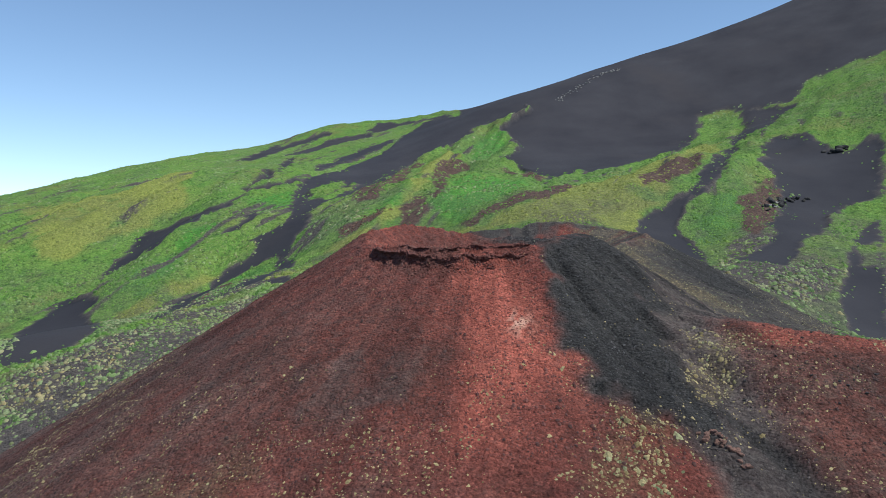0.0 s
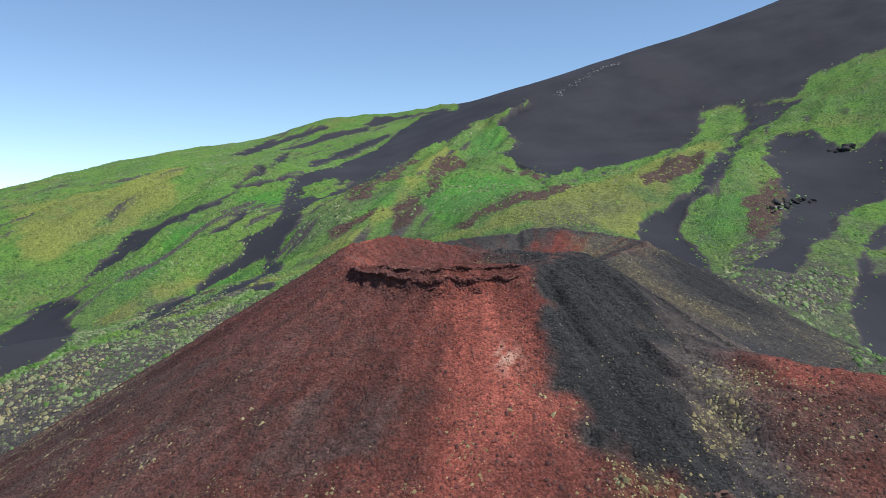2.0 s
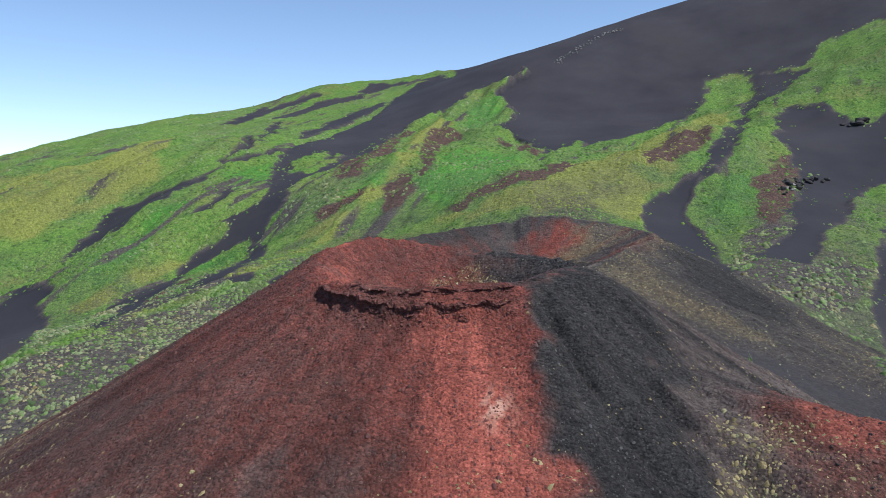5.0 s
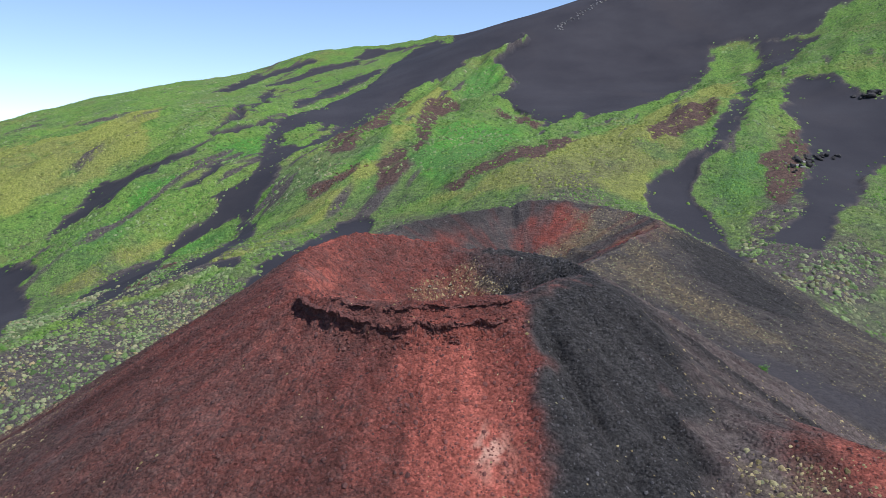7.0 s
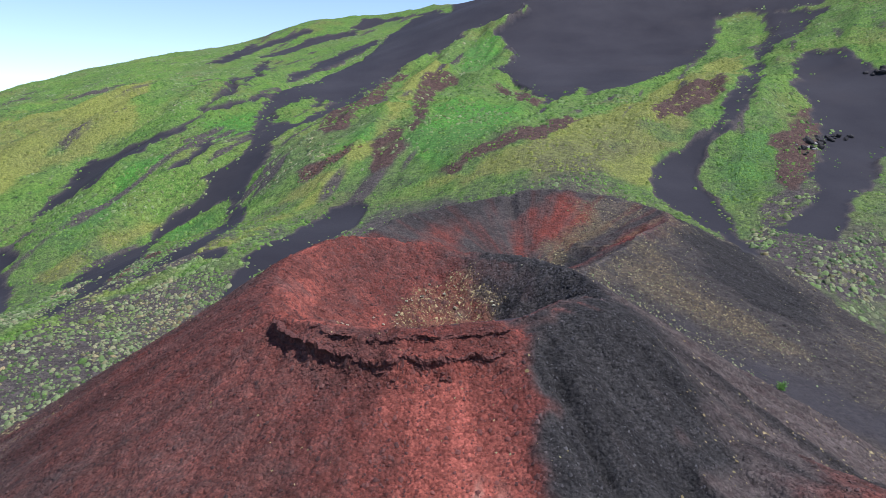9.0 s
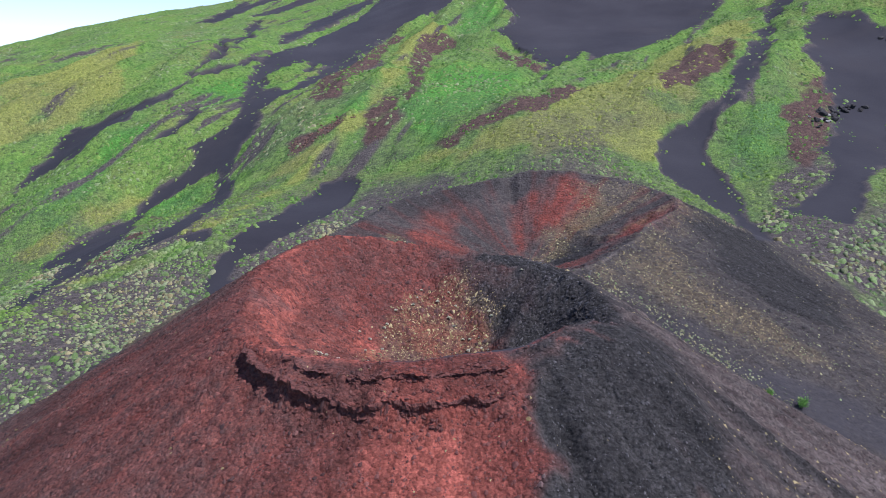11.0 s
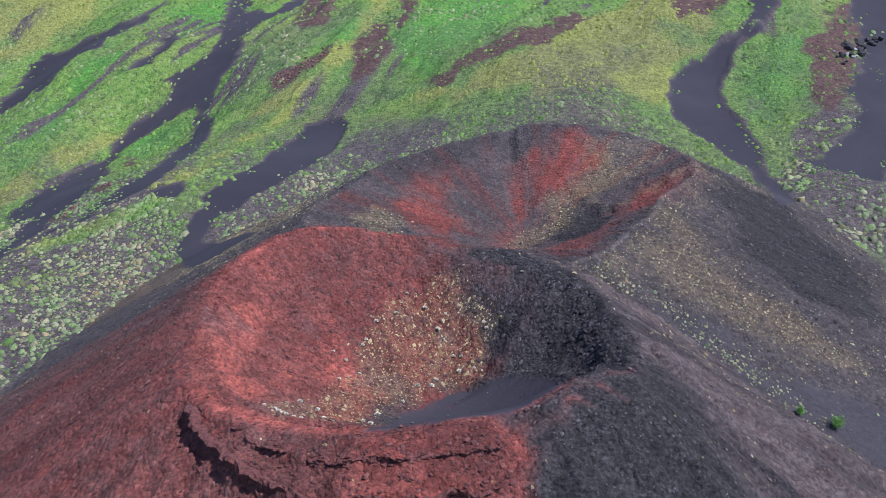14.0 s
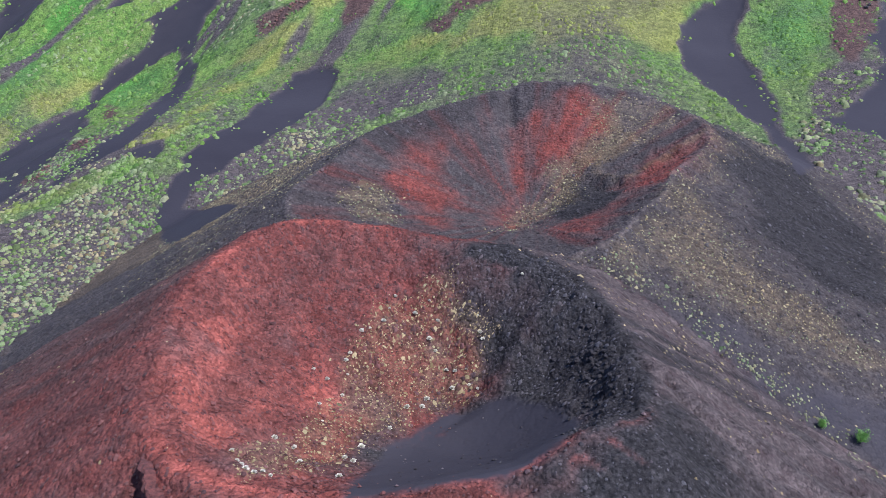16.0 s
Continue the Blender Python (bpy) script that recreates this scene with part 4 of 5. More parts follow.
    c = blend(nodes, links, edged(nodes, links, "gold", mid, 0.8, 0.1, 1.3), c, blend(nodes, links, fine_r, (0.100, 0.070, 0.034), (0.230, 0.175, 0.085)))
    stripe = nodes.new("ShaderNodeAttribute")
    stripe.attribute_name = "stripe"
    c = times(nodes, links, c, blend(nodes, links, stripe.outputs["Fac"], (0.56, 0.56, 0.58), (1.44, 1.44, 1.42)))
    # rubble: each cell of it lighter or darker
    cell, cell_far = pebbles(nodes, links, 0.75)
    grit, grit_far = pebbles(nodes, links, 0.32)
    c = times(nodes, links, c, blend(nodes, links, cell, (0.72, 0.72, 0.72), (1.28, 1.28, 1.28)))
    c = times(nodes, links, c, blend(nodes, links, grit, (0.78, 0.78, 0.78), (1.22, 1.22, 1.22)))
    pale = nodes.new("ShaderNodeAttribute")
    pale.attribute_name = "pale"
    c = blend(nodes, links, pale.outputs["Fac"], c, (0.484, 0.281, 0.211))
    ash = blend(nodes, links, ramp(nodes, links, noise_at(nodes, links, 70, 4), 0.3, 0.7), (0.021, 0.021, 0.026), (0.036, 0.036, 0.041))
    ash = blend(nodes, links, ramp(nodes, links, noise_at(nodes, links, 130, 5, 0.65), 0.52, 0.72), ash, (0.036, 0.034, 0.037))
    # haze painted in: distant ash is a little paler
    haze = nodes.new("ShaderNodeAttribute")
    haze.attribute_name = "haze"
    ash = times(nodes, links, ash, blend(nodes, links, haze.outputs["Fac"], (1.0, 1.0, 1.04), (1.18, 1.15, 1.18)))
    ash_cover = edged(nodes, links, "ash", mid, 1.0, 0.05, 0.9)
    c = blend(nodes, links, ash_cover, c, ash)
    links.new(c, bsdf.inputs["Base Color"])
    bsdf.inputs["Roughness"].default_value = 0.95
    bsdf.inputs["Specular IOR Level"].default_value = 0.15
    low = nodes.new("ShaderNodeMath")
    low.operation = "MULTIPLY_ADD"
    links.new(ash_cover, low.inputs[0])
    low.inputs[1].default_value, low.inputs[2].default_value = -0.85, 0.95
    bump = nodes.new("ShaderNodeBump")
    bump.inputs["Distance"].default_value = 0.4
    links.new(low.outputs[0], bump.inputs["Strength"])
    links.new(fine, bump.inputs["Height"])
    wide = nodes.new("ShaderNodeBump")
    wide.inputs["Distance"].default_value = 1.1
    links.new(low.outputs[0], wide.inputs["Strength"])
    links.new(mid, wide.inputs["Height"])
    lumps = nodes.new("ShaderNodeBump")
    lumps.inputs["Distance"].default_value = 0.45
    lumps.invert = True
    links.new(low.outputs[0], lumps.inputs["Strength"])
    links.new(cell_far, lumps.inputs["Height"])
    links.new(wide.outputs["Normal"], lumps.inputs["Normal"])
    links.new(lumps.outputs["Normal"], bump.inputs["Normal"])
    links.new(bump.outputs["Normal"], bsdf.inputs["Normal"])
    return mat


def scoria_material():
    """Loose stones: coloured like the ground that they lie on, each a little lighter or darker."""
    mat, nodes, links, bsdf = graph("scoria_stones")
    rnd = nodes.new("ShaderNodeNewGeometry").outputs["Random Per Island"]
    grain = ramp(nodes, links, noise_at(nodes, links, 0.15, 4, 0.7), 0.3, 0.7)
    layer = {}
    for key in ("red", "maroon", "black", "grey", "bright"):
        at = nodes.new("ShaderNodeAttribute")
        at.attribute_name = key
        layer[key] = at.outputs["Fac"]
    c = blend(nodes, links, rnd, (0.030, 0.028, 0.028), (0.110, 0.095, 0.085))
    c = blend(nodes, links, layer["red"], c, blend(nodes, links, rnd, (0.046, 0.015, 0.013), (0.155, 0.052, 0.042)))
    c = blend(nodes, links, layer["maroon"], c, blend(nodes, links, rnd, (0.026, 0.012, 0.011), (0.110, 0.047, 0.039)))
    c = blend(nodes, links, layer["grey"], c, blend(nodes, links, rnd, (0.030, 0.022, 0.021), (0.150, 0.105, 0.090)))
    c = blend(nodes, links, layer["bright"], c, blend(nodes, links, rnd, (0.100, 0.028, 0.023), (0.250, 0.080, 0.062)))
    c = blend(nodes, links, layer["black"], c, blend(nodes, links, rnd, (0.010, 0.010, 0.012), (0.100, 0.097, 0.100)))
    dark = nodes.new("ShaderNodeMix")
    dark.data_type, dark.blend_type = "RGBA", "MULTIPLY"
    dark.inputs[0].default_value = 0.5
    links.new(c, dark.inputs[6])
    links.new(blend(nodes, links, grain, (0.4, 0.4, 0.4), (1.0, 1.0, 1.0)), dark.inputs[7])
    links.new(dark.outputs[2], bsdf.inputs["Base Color"])
    bsdf.inputs["Roughness"].default_value = 0.9
    return mat


def plant_material():
    """Leafy tussocks: 'lush' turns them from straw to green, each one a little different."""
    mat, nodes, links, bsdf = graph("tussock_leaves")
    geo = nodes.new("ShaderNodeNewGeometry")
    at = nodes.new("ShaderNodeAttribute")
    at.attribute_name = "lush"
    yel = nodes.new("ShaderNodeAttribute")
    yel.attribute_name = "yellow"
    fine = noise_at(nodes, links, 0.35, 4, 0.7)
    fine_r = ramp(nodes, links, fine, 0.3, 0.7)
    rnd = geo.outputs["Random Per Island"]
    straw = blend(nodes, links, rnd, (0.180, 0.136, 0.060), (0.420, 0.345, 0.180))
    sage = blend(nodes, links, rnd, (0.060, 0.086, 0.044), (0.275, 0.320, 0.185))
    green = blend(nodes, links, rnd, (0.048, 0.120, 0.020), (0.150, 0.285, 0.054))
    dry = blend(nodes, links, rnd, (0.135, 0.150, 0.034), (0.285, 0.300, 0.076))
    c = blend(nodes, links, ramp(nodes, links, at.outputs["Fac"], 0.0, 0.5), straw, sage)
    c = blend(nodes, links, ramp(nodes, links, at.outputs["Fac"], 0.4, 1.0), c, green)
    c = blend(nodes, links, yel.outputs["Fac"], c, dry)
    dark = nodes.new("ShaderNodeMix")
    dark.data_type, dark.blend_type = "RGBA", "MULTIPLY"
    dark.inputs[0].default_value = 0.6
    links.new(c, dark.inputs[6])
    links.new(blend(nodes, links, fine_r, (0.35, 0.38, 0.35), (1.0, 1.0, 1.0)), dark.inputs[7])
    links.new(dark.outputs[2], bsdf.inputs["Base Color"])
    bsdf.inputs["Roughness"].default_value = 0.8
    bsdf.inputs["Specular IOR Level"].default_value = 0.2
    bump = nodes.new("ShaderNodeBump")
    bump.inputs["Strength"].default_value, bump.inputs["Distance"].default_value = 1.0, 0.3
    links.new(fine, bump.inputs["Height"])
    links.new(bump.outputs["Normal"], bsdf.inputs["Normal"])
    return mat


def stone_material(name, dark, light, size=0.4):
    mat, nodes, links, bsdf = graph(name)
    grain = ramp(nodes, links, noise_at(nodes, links, size, 6, 0.7), 0.3, 0.7)
    links.new(blend(nodes, links, grain, dark, light), bsdf.inputs["Base Color"])
    bsdf.inputs["Roughness"].default_value = 0.9
    bump = nodes.new("ShaderNodeBump")
    bump.inputs["Strength"].default_value, bump.inputs["Distance"].default_value = 0.9, size * 0.5
    links.new(grain, bump.inputs["Height"])
    links.new(bump.outputs["Normal"], bsdf.inputs["Normal"])
    return mat


SOIL, LEAVES, SCORIA = soil_material(), plant_material(), scoria_material()
DARK_ROCK = stone_material("dark_rock", (0.006, 0.006, 0.007), (0.032, 0.030, 0.031))
RED_ROCK = stone_material("red_rock", (0.050, 0.016, 0.014), (0.200, 0.058, 0.045))
WHITE_ROCK = stone_material("white_rock", (0.12, 0.115, 0.11), (0.32, 0.31, 0.30))
BROWN_ROCK = stone_material("brown_rock", (0.070, 0.038, 0.030), (0.210, 0.110, 0.082))
PALE_LEAF = stone_material("pale_leaves", (0.480, 0.480, 0.360), (0.780, 0.760, 0.640), 0.12)
GREEN_LEAF = stone_material("green_leaves", (0.060, 0.170, 0.025), (0.150, 0.360, 0.055), 0.2)
BARK = stone_material("bark", (0.060, 0.042, 0.030), (0.140, 0.100, 0.075), 0.1)

# ---- the ground and the two cones ----
def spaced(knots):
    """Grid lines from (place, spacing) pairs, the spacing changing evenly between them."""
    out = [knots[0][0]]
    while out[-1] < knots[-1][0]:
        out.append(out[-1] + np.interp(out[-1], [k[0] for k in knots], [k[1] for k in knots]))
    return np.array(out)


GX = spaced([(-4500, 400), (-900, 18), (-500, 7), (-250, 3.6), (-80, 1.2), (-30, 0.6), (60, 0.6), (110, 1.1), (250, 3.0), (500, 8), (900, 16), (4500, 400)])
GY = spaced([(-4500, 400), (-420, 14), (-240, 2.6), (-150, 1.5), (-110, 0.7), (-85, 0.5), (-50, 0.6), (5, 0.7), (110, 1.3), (300, 3.1), (600, 5.2), (1100, 7), (1400, 14), (4500, 400)])
xx, yy = np.meshgrid(GX, GY)
zz, kk, mm = zones(xx, yy)
zz = zz + relief(xx, yy, zz, kk, mm)
gy, gx = np.gradient(zz, GY, GX)
normal = np.stack([-gx, -gy, np.ones_like(gx)], -1)
normal /= np.linalg.norm(normal, axis=-1, keepdims=True)


def mesh_of(name, co, faces, material, layers=None, smooth_faces=True):
    """A mesh from arrays: points, and faces that all have as many corners; layers are values at the points."""
    me = bpy.data.meshes.new(name)
    n, k = faces.shape
    me.vertices.add(len(co))
    me.vertices.foreach_set("co", co.astype(np.float32).ravel())
    me.loops.add(n * k)
    me.loops.foreach_set("vertex_index", faces.astype(np.int32).ravel())
    me.polygons.add(n)
    me.polygons.foreach_set("loop_start", np.arange(0, n * k, k, dtype=np.int32))
    me.polygons.foreach_set("use_smooth", np.full(n, smooth_faces))
    me.update()
    for key, value in (layers or {}).items():
        me.attributes.new(key, "FLOAT", "POINT").data.foreach_set("value", value.astype(np.float32).ravel())
    me.materials.append(material)
    return me


def sheet(name, pick, parent=None):
    """The part of the land's grid whose faces are picked, as one mesh."""
    ny, nx = xx.shape
    idx = np.arange(ny * nx).reshape(ny, nx)
    quads = np.stack([idx[:-1, :-1], idx[:-1, 1:], idx[1:, 1:], idx[1:, :-1]], -1)[pick].reshape(-1, 4)
    used, inv = np.unique(quads, return_inverse=True)
    co = np.stack([xx.ravel()[used], yy.ravel()[used], zz.ravel()[used]], -1)
    me = mesh_of(name, co, inv.reshape(-1, 4), SOIL, {k: mm[k].ravel()[used] for k in LAYERS})
    me.normals_split_custom_set_from_vertices(normal.reshape(-1, 3)[used])
    ob = new(name, me)
    ob.parent = parent
    return ob


face_kind = kk[:-1, :-1]
fx, fy = xx[:-1, :-1], yy[:-1, :-1]
_, ra_f, ea_f, _ = polar(fx, fy, MID_A, RING_A)
_, rb_f, eb_f, _ = polar(fx, fy, MID_B, RING_B)
floor_f = inside(fx, fy, FLOOR[0]) > 0
ground = tagged(sheet("ground", face_kind == 0), "grassy volcanic mountainside crossed by dark ash streams", "ground", kind="structure")
near_cone = tagged(new("cinder_cone"), "red and black cinder cone with an open crater", "volcanic cone")
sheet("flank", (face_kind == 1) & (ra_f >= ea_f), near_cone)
sheet("crater_wall", (face_kind == 1) & (ra_f < ea_f) & ~floor_f, near_cone)
tagged(sheet("crater_floor", (face_kind == 1) & (ra_f < ea_f) & floor_f, near_cone), "smooth dark grey ash floor")
far_cone = tagged(new("cinder_cone"), "dark cinder cone with a red-streaked crater", "volcanic cone")
sheet("flank", (face_kind == 2) & (rb_f >= eb_f), far_cone)
tagged(sheet("crater_wall", (face_kind == 2) & (rb_f < eb_f), far_cone), "crater wall streaked red and black")


# ---- scattered plants and stones ----
chance = np.random.default_rng(7)


def ground_at(x, y):
    """Height of the land's grid at any points."""
    i = np.clip(np.searchsorted(GX, x) - 1, 0, len(GX) - 2)
    j = np.clip(np.searchsorted(GY, y) - 1, 0, len(GY) - 2)
    u, v = (x - GX[i]) / (GX[i + 1] - GX[i]), (y - GY[j]) / (GY[j + 1] - GY[j])
    return (zz[j, i] * (1 - u) + zz[j, i + 1] * u) * (1 - v) + (zz[j + 1, i] * (1 - u) + zz[j + 1, i + 1] * u) * v


def grid_value(layer, x, y):
    i = np.clip(np.searchsorted(GX, x) - 1, 0, len(GX) - 1)
    j = np.clip(np.searchsorted(GY, y) - 1, 0, len(GY) - 1)
    return layer[j, i]


def dome_form(segments, rings, rnd):
    """A low, uneven dome, one metre across."""
    co, faces = [(0, 0, 0.42 + 0.08 * rnd.random())], []
    for r in range(1, rings + 1):
        for s in range(segments):
            a = math.tau * (s + 0.5 * (r % 2)) / segments
            rad = 0.5 * math.sin(math.pi / 2 * r / rings) * rnd.uniform(0.6, 1.4)
            co.append((rad * math.cos(a), rad * math.sin(a), 0.45 * math.cos(math.pi / 2 * r / rings) * rnd.uniform(0.5, 1.35) - (0.08 if r == rings else 0)))
    for s in range(segments):
        faces.append((0, 1 + s, 1 + (s + 1) % segments))
        for r in range(rings - 1):
            a, b = 1 + r * segments, 1 + (r + 1) * segments
            t = (s + 1) % segments
            faces += [(a + s, b + s, b + t), (a + s, b + t, a + t)]
    return np.array(co), np.array(faces)


def stone_form(rnd):
    """An angular stone, one metre across."""
    co = np.array([(1, 0, 0), (-1, 0, 0), (0, 1, 0), (0, -1, 0), (0, 0, 1), (0.7, 0.7, 0.5), (-0.7, 0.7, 0.4), (-0.7, -0.7, 0.5), (0.7, -0.7, 0.4), (0, 0, 0)], float) * 0.5
    co = co * rnd.uniform(0.7, 1.25, (10, 3)) * np.array([1, 0.85, 0.75])
    faces = [(4, 5, 6), (4, 6, 7), (4, 7, 8), (4, 8, 5), (0, 2, 5), (2, 6, 5), (2, 1, 6), (1, 7, 6), (1, 3, 7), (3, 8, 7), (3, 0, 8), (0, 5, 8)]
    return co, np.array(faces)


def scatter(name, forms, x, y, size, tall, sink, material, layers, label, category, smooth_faces):
    """Many small things on the ground, joined into one mesh of kind stuff."""
    z = ground_at(x, y)
    which = chance.integers(0, len(forms), len(x))
    cos, fs, vals, start = [], [], {k: [] for k in layers}, 0
    for w, (co, faces) in enumerate(forms):
        pick = which == w
        n = int(pick.sum())
        if not n:
            continue
        turn, s, h = chance.random(n) * math.tau, size[pick], tall[pick]
        c, sn = np.cos(turn)[:, None], np.sin(turn)[:, None]
        px = (co[:, 0] * c - co[:, 1] * sn) * s[:, None] + x[pick][:, None]
        py = (co[:, 0] * sn + co[:, 1] * c) * s[:, None] + y[pick][:, None]
        pz = co[:, 2] * (s * h)[:, None] + (z[pick] - sink * s)[:, None]
        # lean with the slope
        i = np.clip(np.searchsorted(GX, x[pick]) - 1, 0, len(GX) - 1)
        j = np.clip(np.searchsorted(GY, y[pick]) - 1, 0, len(GY) - 1)
        pz = pz + (px - x[pick][:, None]) * gx[j, i][:, None] + (py - y[pick][:, None]) * gy[j, i][:, None]
        cos.append(np.stack([px, py, pz], -1).reshape(-1, 3))
        fs.append((faces[None] + (np.arange(n) * len(co))[:, None, None] + start).reshape(-1, 3))
        for k in layers:
            vals[k].append(np.repeat(layers[k][pick], len(co)))
        start += n * len(co)
    me = mesh_of(name, np.concatenate(cos), np.concatenate(fs), material, {k: np.concatenate(v) for k, v in vals.items()}, smooth_faces)
    return tagged(new(name, me), label, category, kind="stuff")


def thrown(n, x0, x1, y0, y1, layer, power=1.0):
    """Points thrown at random over a stretch of land, kept where the layer says so."""
    x, y = chance.uniform(x0, x1, n), chance.uniform(y0, y1, n)
    keep = chance.random(n) < grid_value(layer, x, y) ** power
    return x[keep], y[keep]


forms_near = [dome_form(7, 2, random.Random(s)) for s in range(6)]
forms_far = [dome_form(5, 2, random.Random(s)) for s in range(5)]
forms_small = [dome_form(5, 1, random.Random(s)) for s in range(5)]
stones = [stone_form(np.random.default_rng(s)) for s in range(6)]


def plants(name, forms, x, y, size, lush, label, tall=0.75):
    scatter(name, forms, x, y, size, tall * chance.uniform(0.75, 1.25, len(x)), 0.02, LEAVES, {"lush": np.clip(lush, 0, 1), "yellow": grid_value(mm["yellow"], x, y) * chance.uniform(0.7, 1, len(x))}, label, "plants", True)


# the speckled fields at the cones' feet, then the slopes behind
x, y = thrown(56000, -260, 330, -60, 260, mm["sown"])
x2, y2 = thrown(32000, -200, -15, -20, 150, mm["sown"])
x, y = np.concatenate([x, x2]), np.concatenate([y, y2])
keep = chance.random(len(x)) < np.clip(0.75 + 0.5 * rough(x, y, 22, 40) + 0.45 * rough(x, y, 7, 74), 0.15, 1)
x, y = x[keep], y[keep]
patch = rough(x, y, 16, 41)
plants("tussock_field", forms_far, x, y, np.clip(chance.lognormal(0.22, 0.45, len(x)), 0.4, 3.2) * (0.85 - 0.12 * smooth(120, 200, y)) * (1 - 0.25 * grid_value(mm["apart"], x, y)), 0.54 + grid_value(mm["lush"], x, y) * 0.34 + 0.25 * patch + 0.15 * smooth(60, 160, y) + 0.35 * smooth(130, 230, y) * (1 - 0.4 * grid_value(mm["apart"], x, y)) - 0.10 * grid_value(mm["apart"], x, y) + chance.normal(0, 0.15, len(x)), "green and straw-coloured tussocks dotted over dark soil")
x, y = thrown(54000, -560, 520, 250, 620, mm["sown"])
keep = chance.random(len(x)) < np.clip(0.75 + 0.5 * rough(x, y, 40, 42), 0.3, 1)
x, y = x[keep], y[keep]
plants("grassy_slope", forms_far, x, y, np.clip(chance.lognormal(0.42, 0.35, len(x)), 0.7, 3.2), 0.92 + 0.3 * rough(x, y, 35, 43) - 0.4 * grid_value(mm["apart"], x, y) + chance.normal(0, 0.15, len(x)), "green grass clumps covering the mountainside", 0.75)
x, y = thrown(32000, -750, 600, 620, 1150, mm["field"])
plants("grassy_slope", forms_small, x, y, np.clip(chance.lognormal(0.95, 0.3, len(x)), 1.3, 5), 0.85 + 0.35 * rough(x, y, 60, 44) + chance.normal(0, 0.15, len(x)), "green grass clumps covering the upper slope", 0.7)
x, y = thrown(70000, -60, 150, -20, 130, mm["tufts"])
plants("dry_tufts", forms_small, x, y, np.clip(chance.lognormal(-1.15, 0.42, len(x)), 0.15, 0.9), 0.22 + 0.2 * rough(x, y, 9, 45) + chance.normal(0, 0.1, len(x)), "dry yellowish tufts on the far cone")
x, y = thrown(58000, -110, 140, -170, 10, mm["near_tufts"])
plants("dry_tufts", forms_small, x, y, np.clip(chance.lognormal(-1.15, 0.5, len(x)), 0.13, 1.2), 0.04 + 0.15 * rough(x, y, 9, 46) + chance.normal(0, 0.08, len(x)), "dry straw-coloured tufts on the red cone")

x, y = thrown(5500, 10, 75, -150, -80, mm["patch"])
plants("dry_tufts", forms_near, x, y, np.clip(chance.lognormal(-0.85, 0.45, len(x)), 0.2, 1.3), 0.10 + 0.2 * rough(x, y, 5, 53) + chance.normal(0, 0.12, len(x)), "yellow-green tufts at the foot of the red cone")

x, y = thrown(9000, -14, 28, -66, -4, np.where(polar(xx, yy, MID_A, RING_A)[1] < polar(xx, yy, MID_A, RING_A)[2] - 1, mm["near_tufts"], 0))
plants("dry_tufts", forms_small, x, y, np.clip(chance.lognormal(-1.65, 0.4, len(x)), 0.1, 0.6), 0.02 + chance.normal(0, 0.06, len(x)), "fine golden tufts in the open crater")

# tufts that line the ash track
TRACK_SIDE = [(46.7, 10.7), (52.9, 7.2), (60.6, 6.0), (64.9, 0.6), (70.0, -4.8), (73.9, -9.8), (79.0, -13.5), (84.2, -19.0), (87.3, -30.8)]
u = chance.uniform(0, len(TRACK_SIDE) - 1.001, 520)
k = u.astype(int)
line = np.array(TRACK_SIDE, float)
x, y = (line[k] + (line[k + 1] - line[k]) * (u - k)[:, None] + chance.normal(0, 2.0, (520, 2))).T
plants("dry_tufts", forms_far, x, y, np.clip(chance.lognormal(-0.95, 0.4, len(x)), 0.2, 0.9), 0.38 + chance.normal(0, 0.12, len(x)), "pale tufts lining a track of dark ash")
# broad round tussocks by the ash streams
rim = np.where(kk == 0, mm["apart"] * (1 - mm["ash"]), 0)
x, y = thrown(9000, 100, 270, 20, 170, rim)
x2, y2 = thrown(2200, -170, -10, 0, 170, rim)
x, y = np.concatenate([x, x2]), np.concatenate([y, y2])
keep = rough(x, y, 11, 75) > -0.1
x, y = x[keep], y[keep]
plants("tussock_field", forms_near, x, y, np.clip(chance.lognormal(0.4, 0.35, len(x)), 0.7, 3.0), 0.56 + 0.2 * rough(x, y, 14, 76) + chance.normal(0, 0.12, len(x)), "broad pale green tussocks beside the ash streams")

# loose stones
rocky = np.where(kk == 0, 0.0, 1.0) * (1 - mm["ash"])
x, y = thrown(55000, -80, 110, -140, 10, rocky * (kk == 1))
size = np.clip(chance.lognormal(-1.5, 0.55, len(x)), 0.09, 0.95) * (1 - 0.35 * grid_value(np.maximum(mm["black"], mm["grey"]), x, y))
scatter("loose_scoria", stones, x, y, size, chance.uniform(0.8, 1.4, len(x)), -0.08, SCORIA, {k: grid_value(mm[k], x, y) for k in ("red", "maroon", "black", "grey", "bright")}, "loose red and black scoria stones on the near cone", "stones", False)
inner = (polar(xx, yy, MID_A, RING_A)[1] < polar(xx, yy, MID_A, RING_A)[2] - 1) * rocky * (kk == 1)
x, y = thrown(24000, -30, 60, -75, 10, inner * (0.3 + 0.4 * mm["black"]))
size = np.clip(chance.lognormal(-1.4, 0.5, len(x)), 0.15, 0.8)
scatter("loose_scoria", stones, x, y, size, chance.uniform(0.9, 1.5, len(x)), -0.08, SCORIA, {k: grid_value(mm[k], x, y) for k in ("red", "maroon", "black", "grey", "bright")}, "coarse black and red scoria stones on the crater wall", "stones", False)
x, y = thrown(15000, -40, 140, 0, 125, rocky * (kk == 2))
size = np.clip(chance.lognormal(-1.25, 0.5, len(x)), 0.12, 1.1)
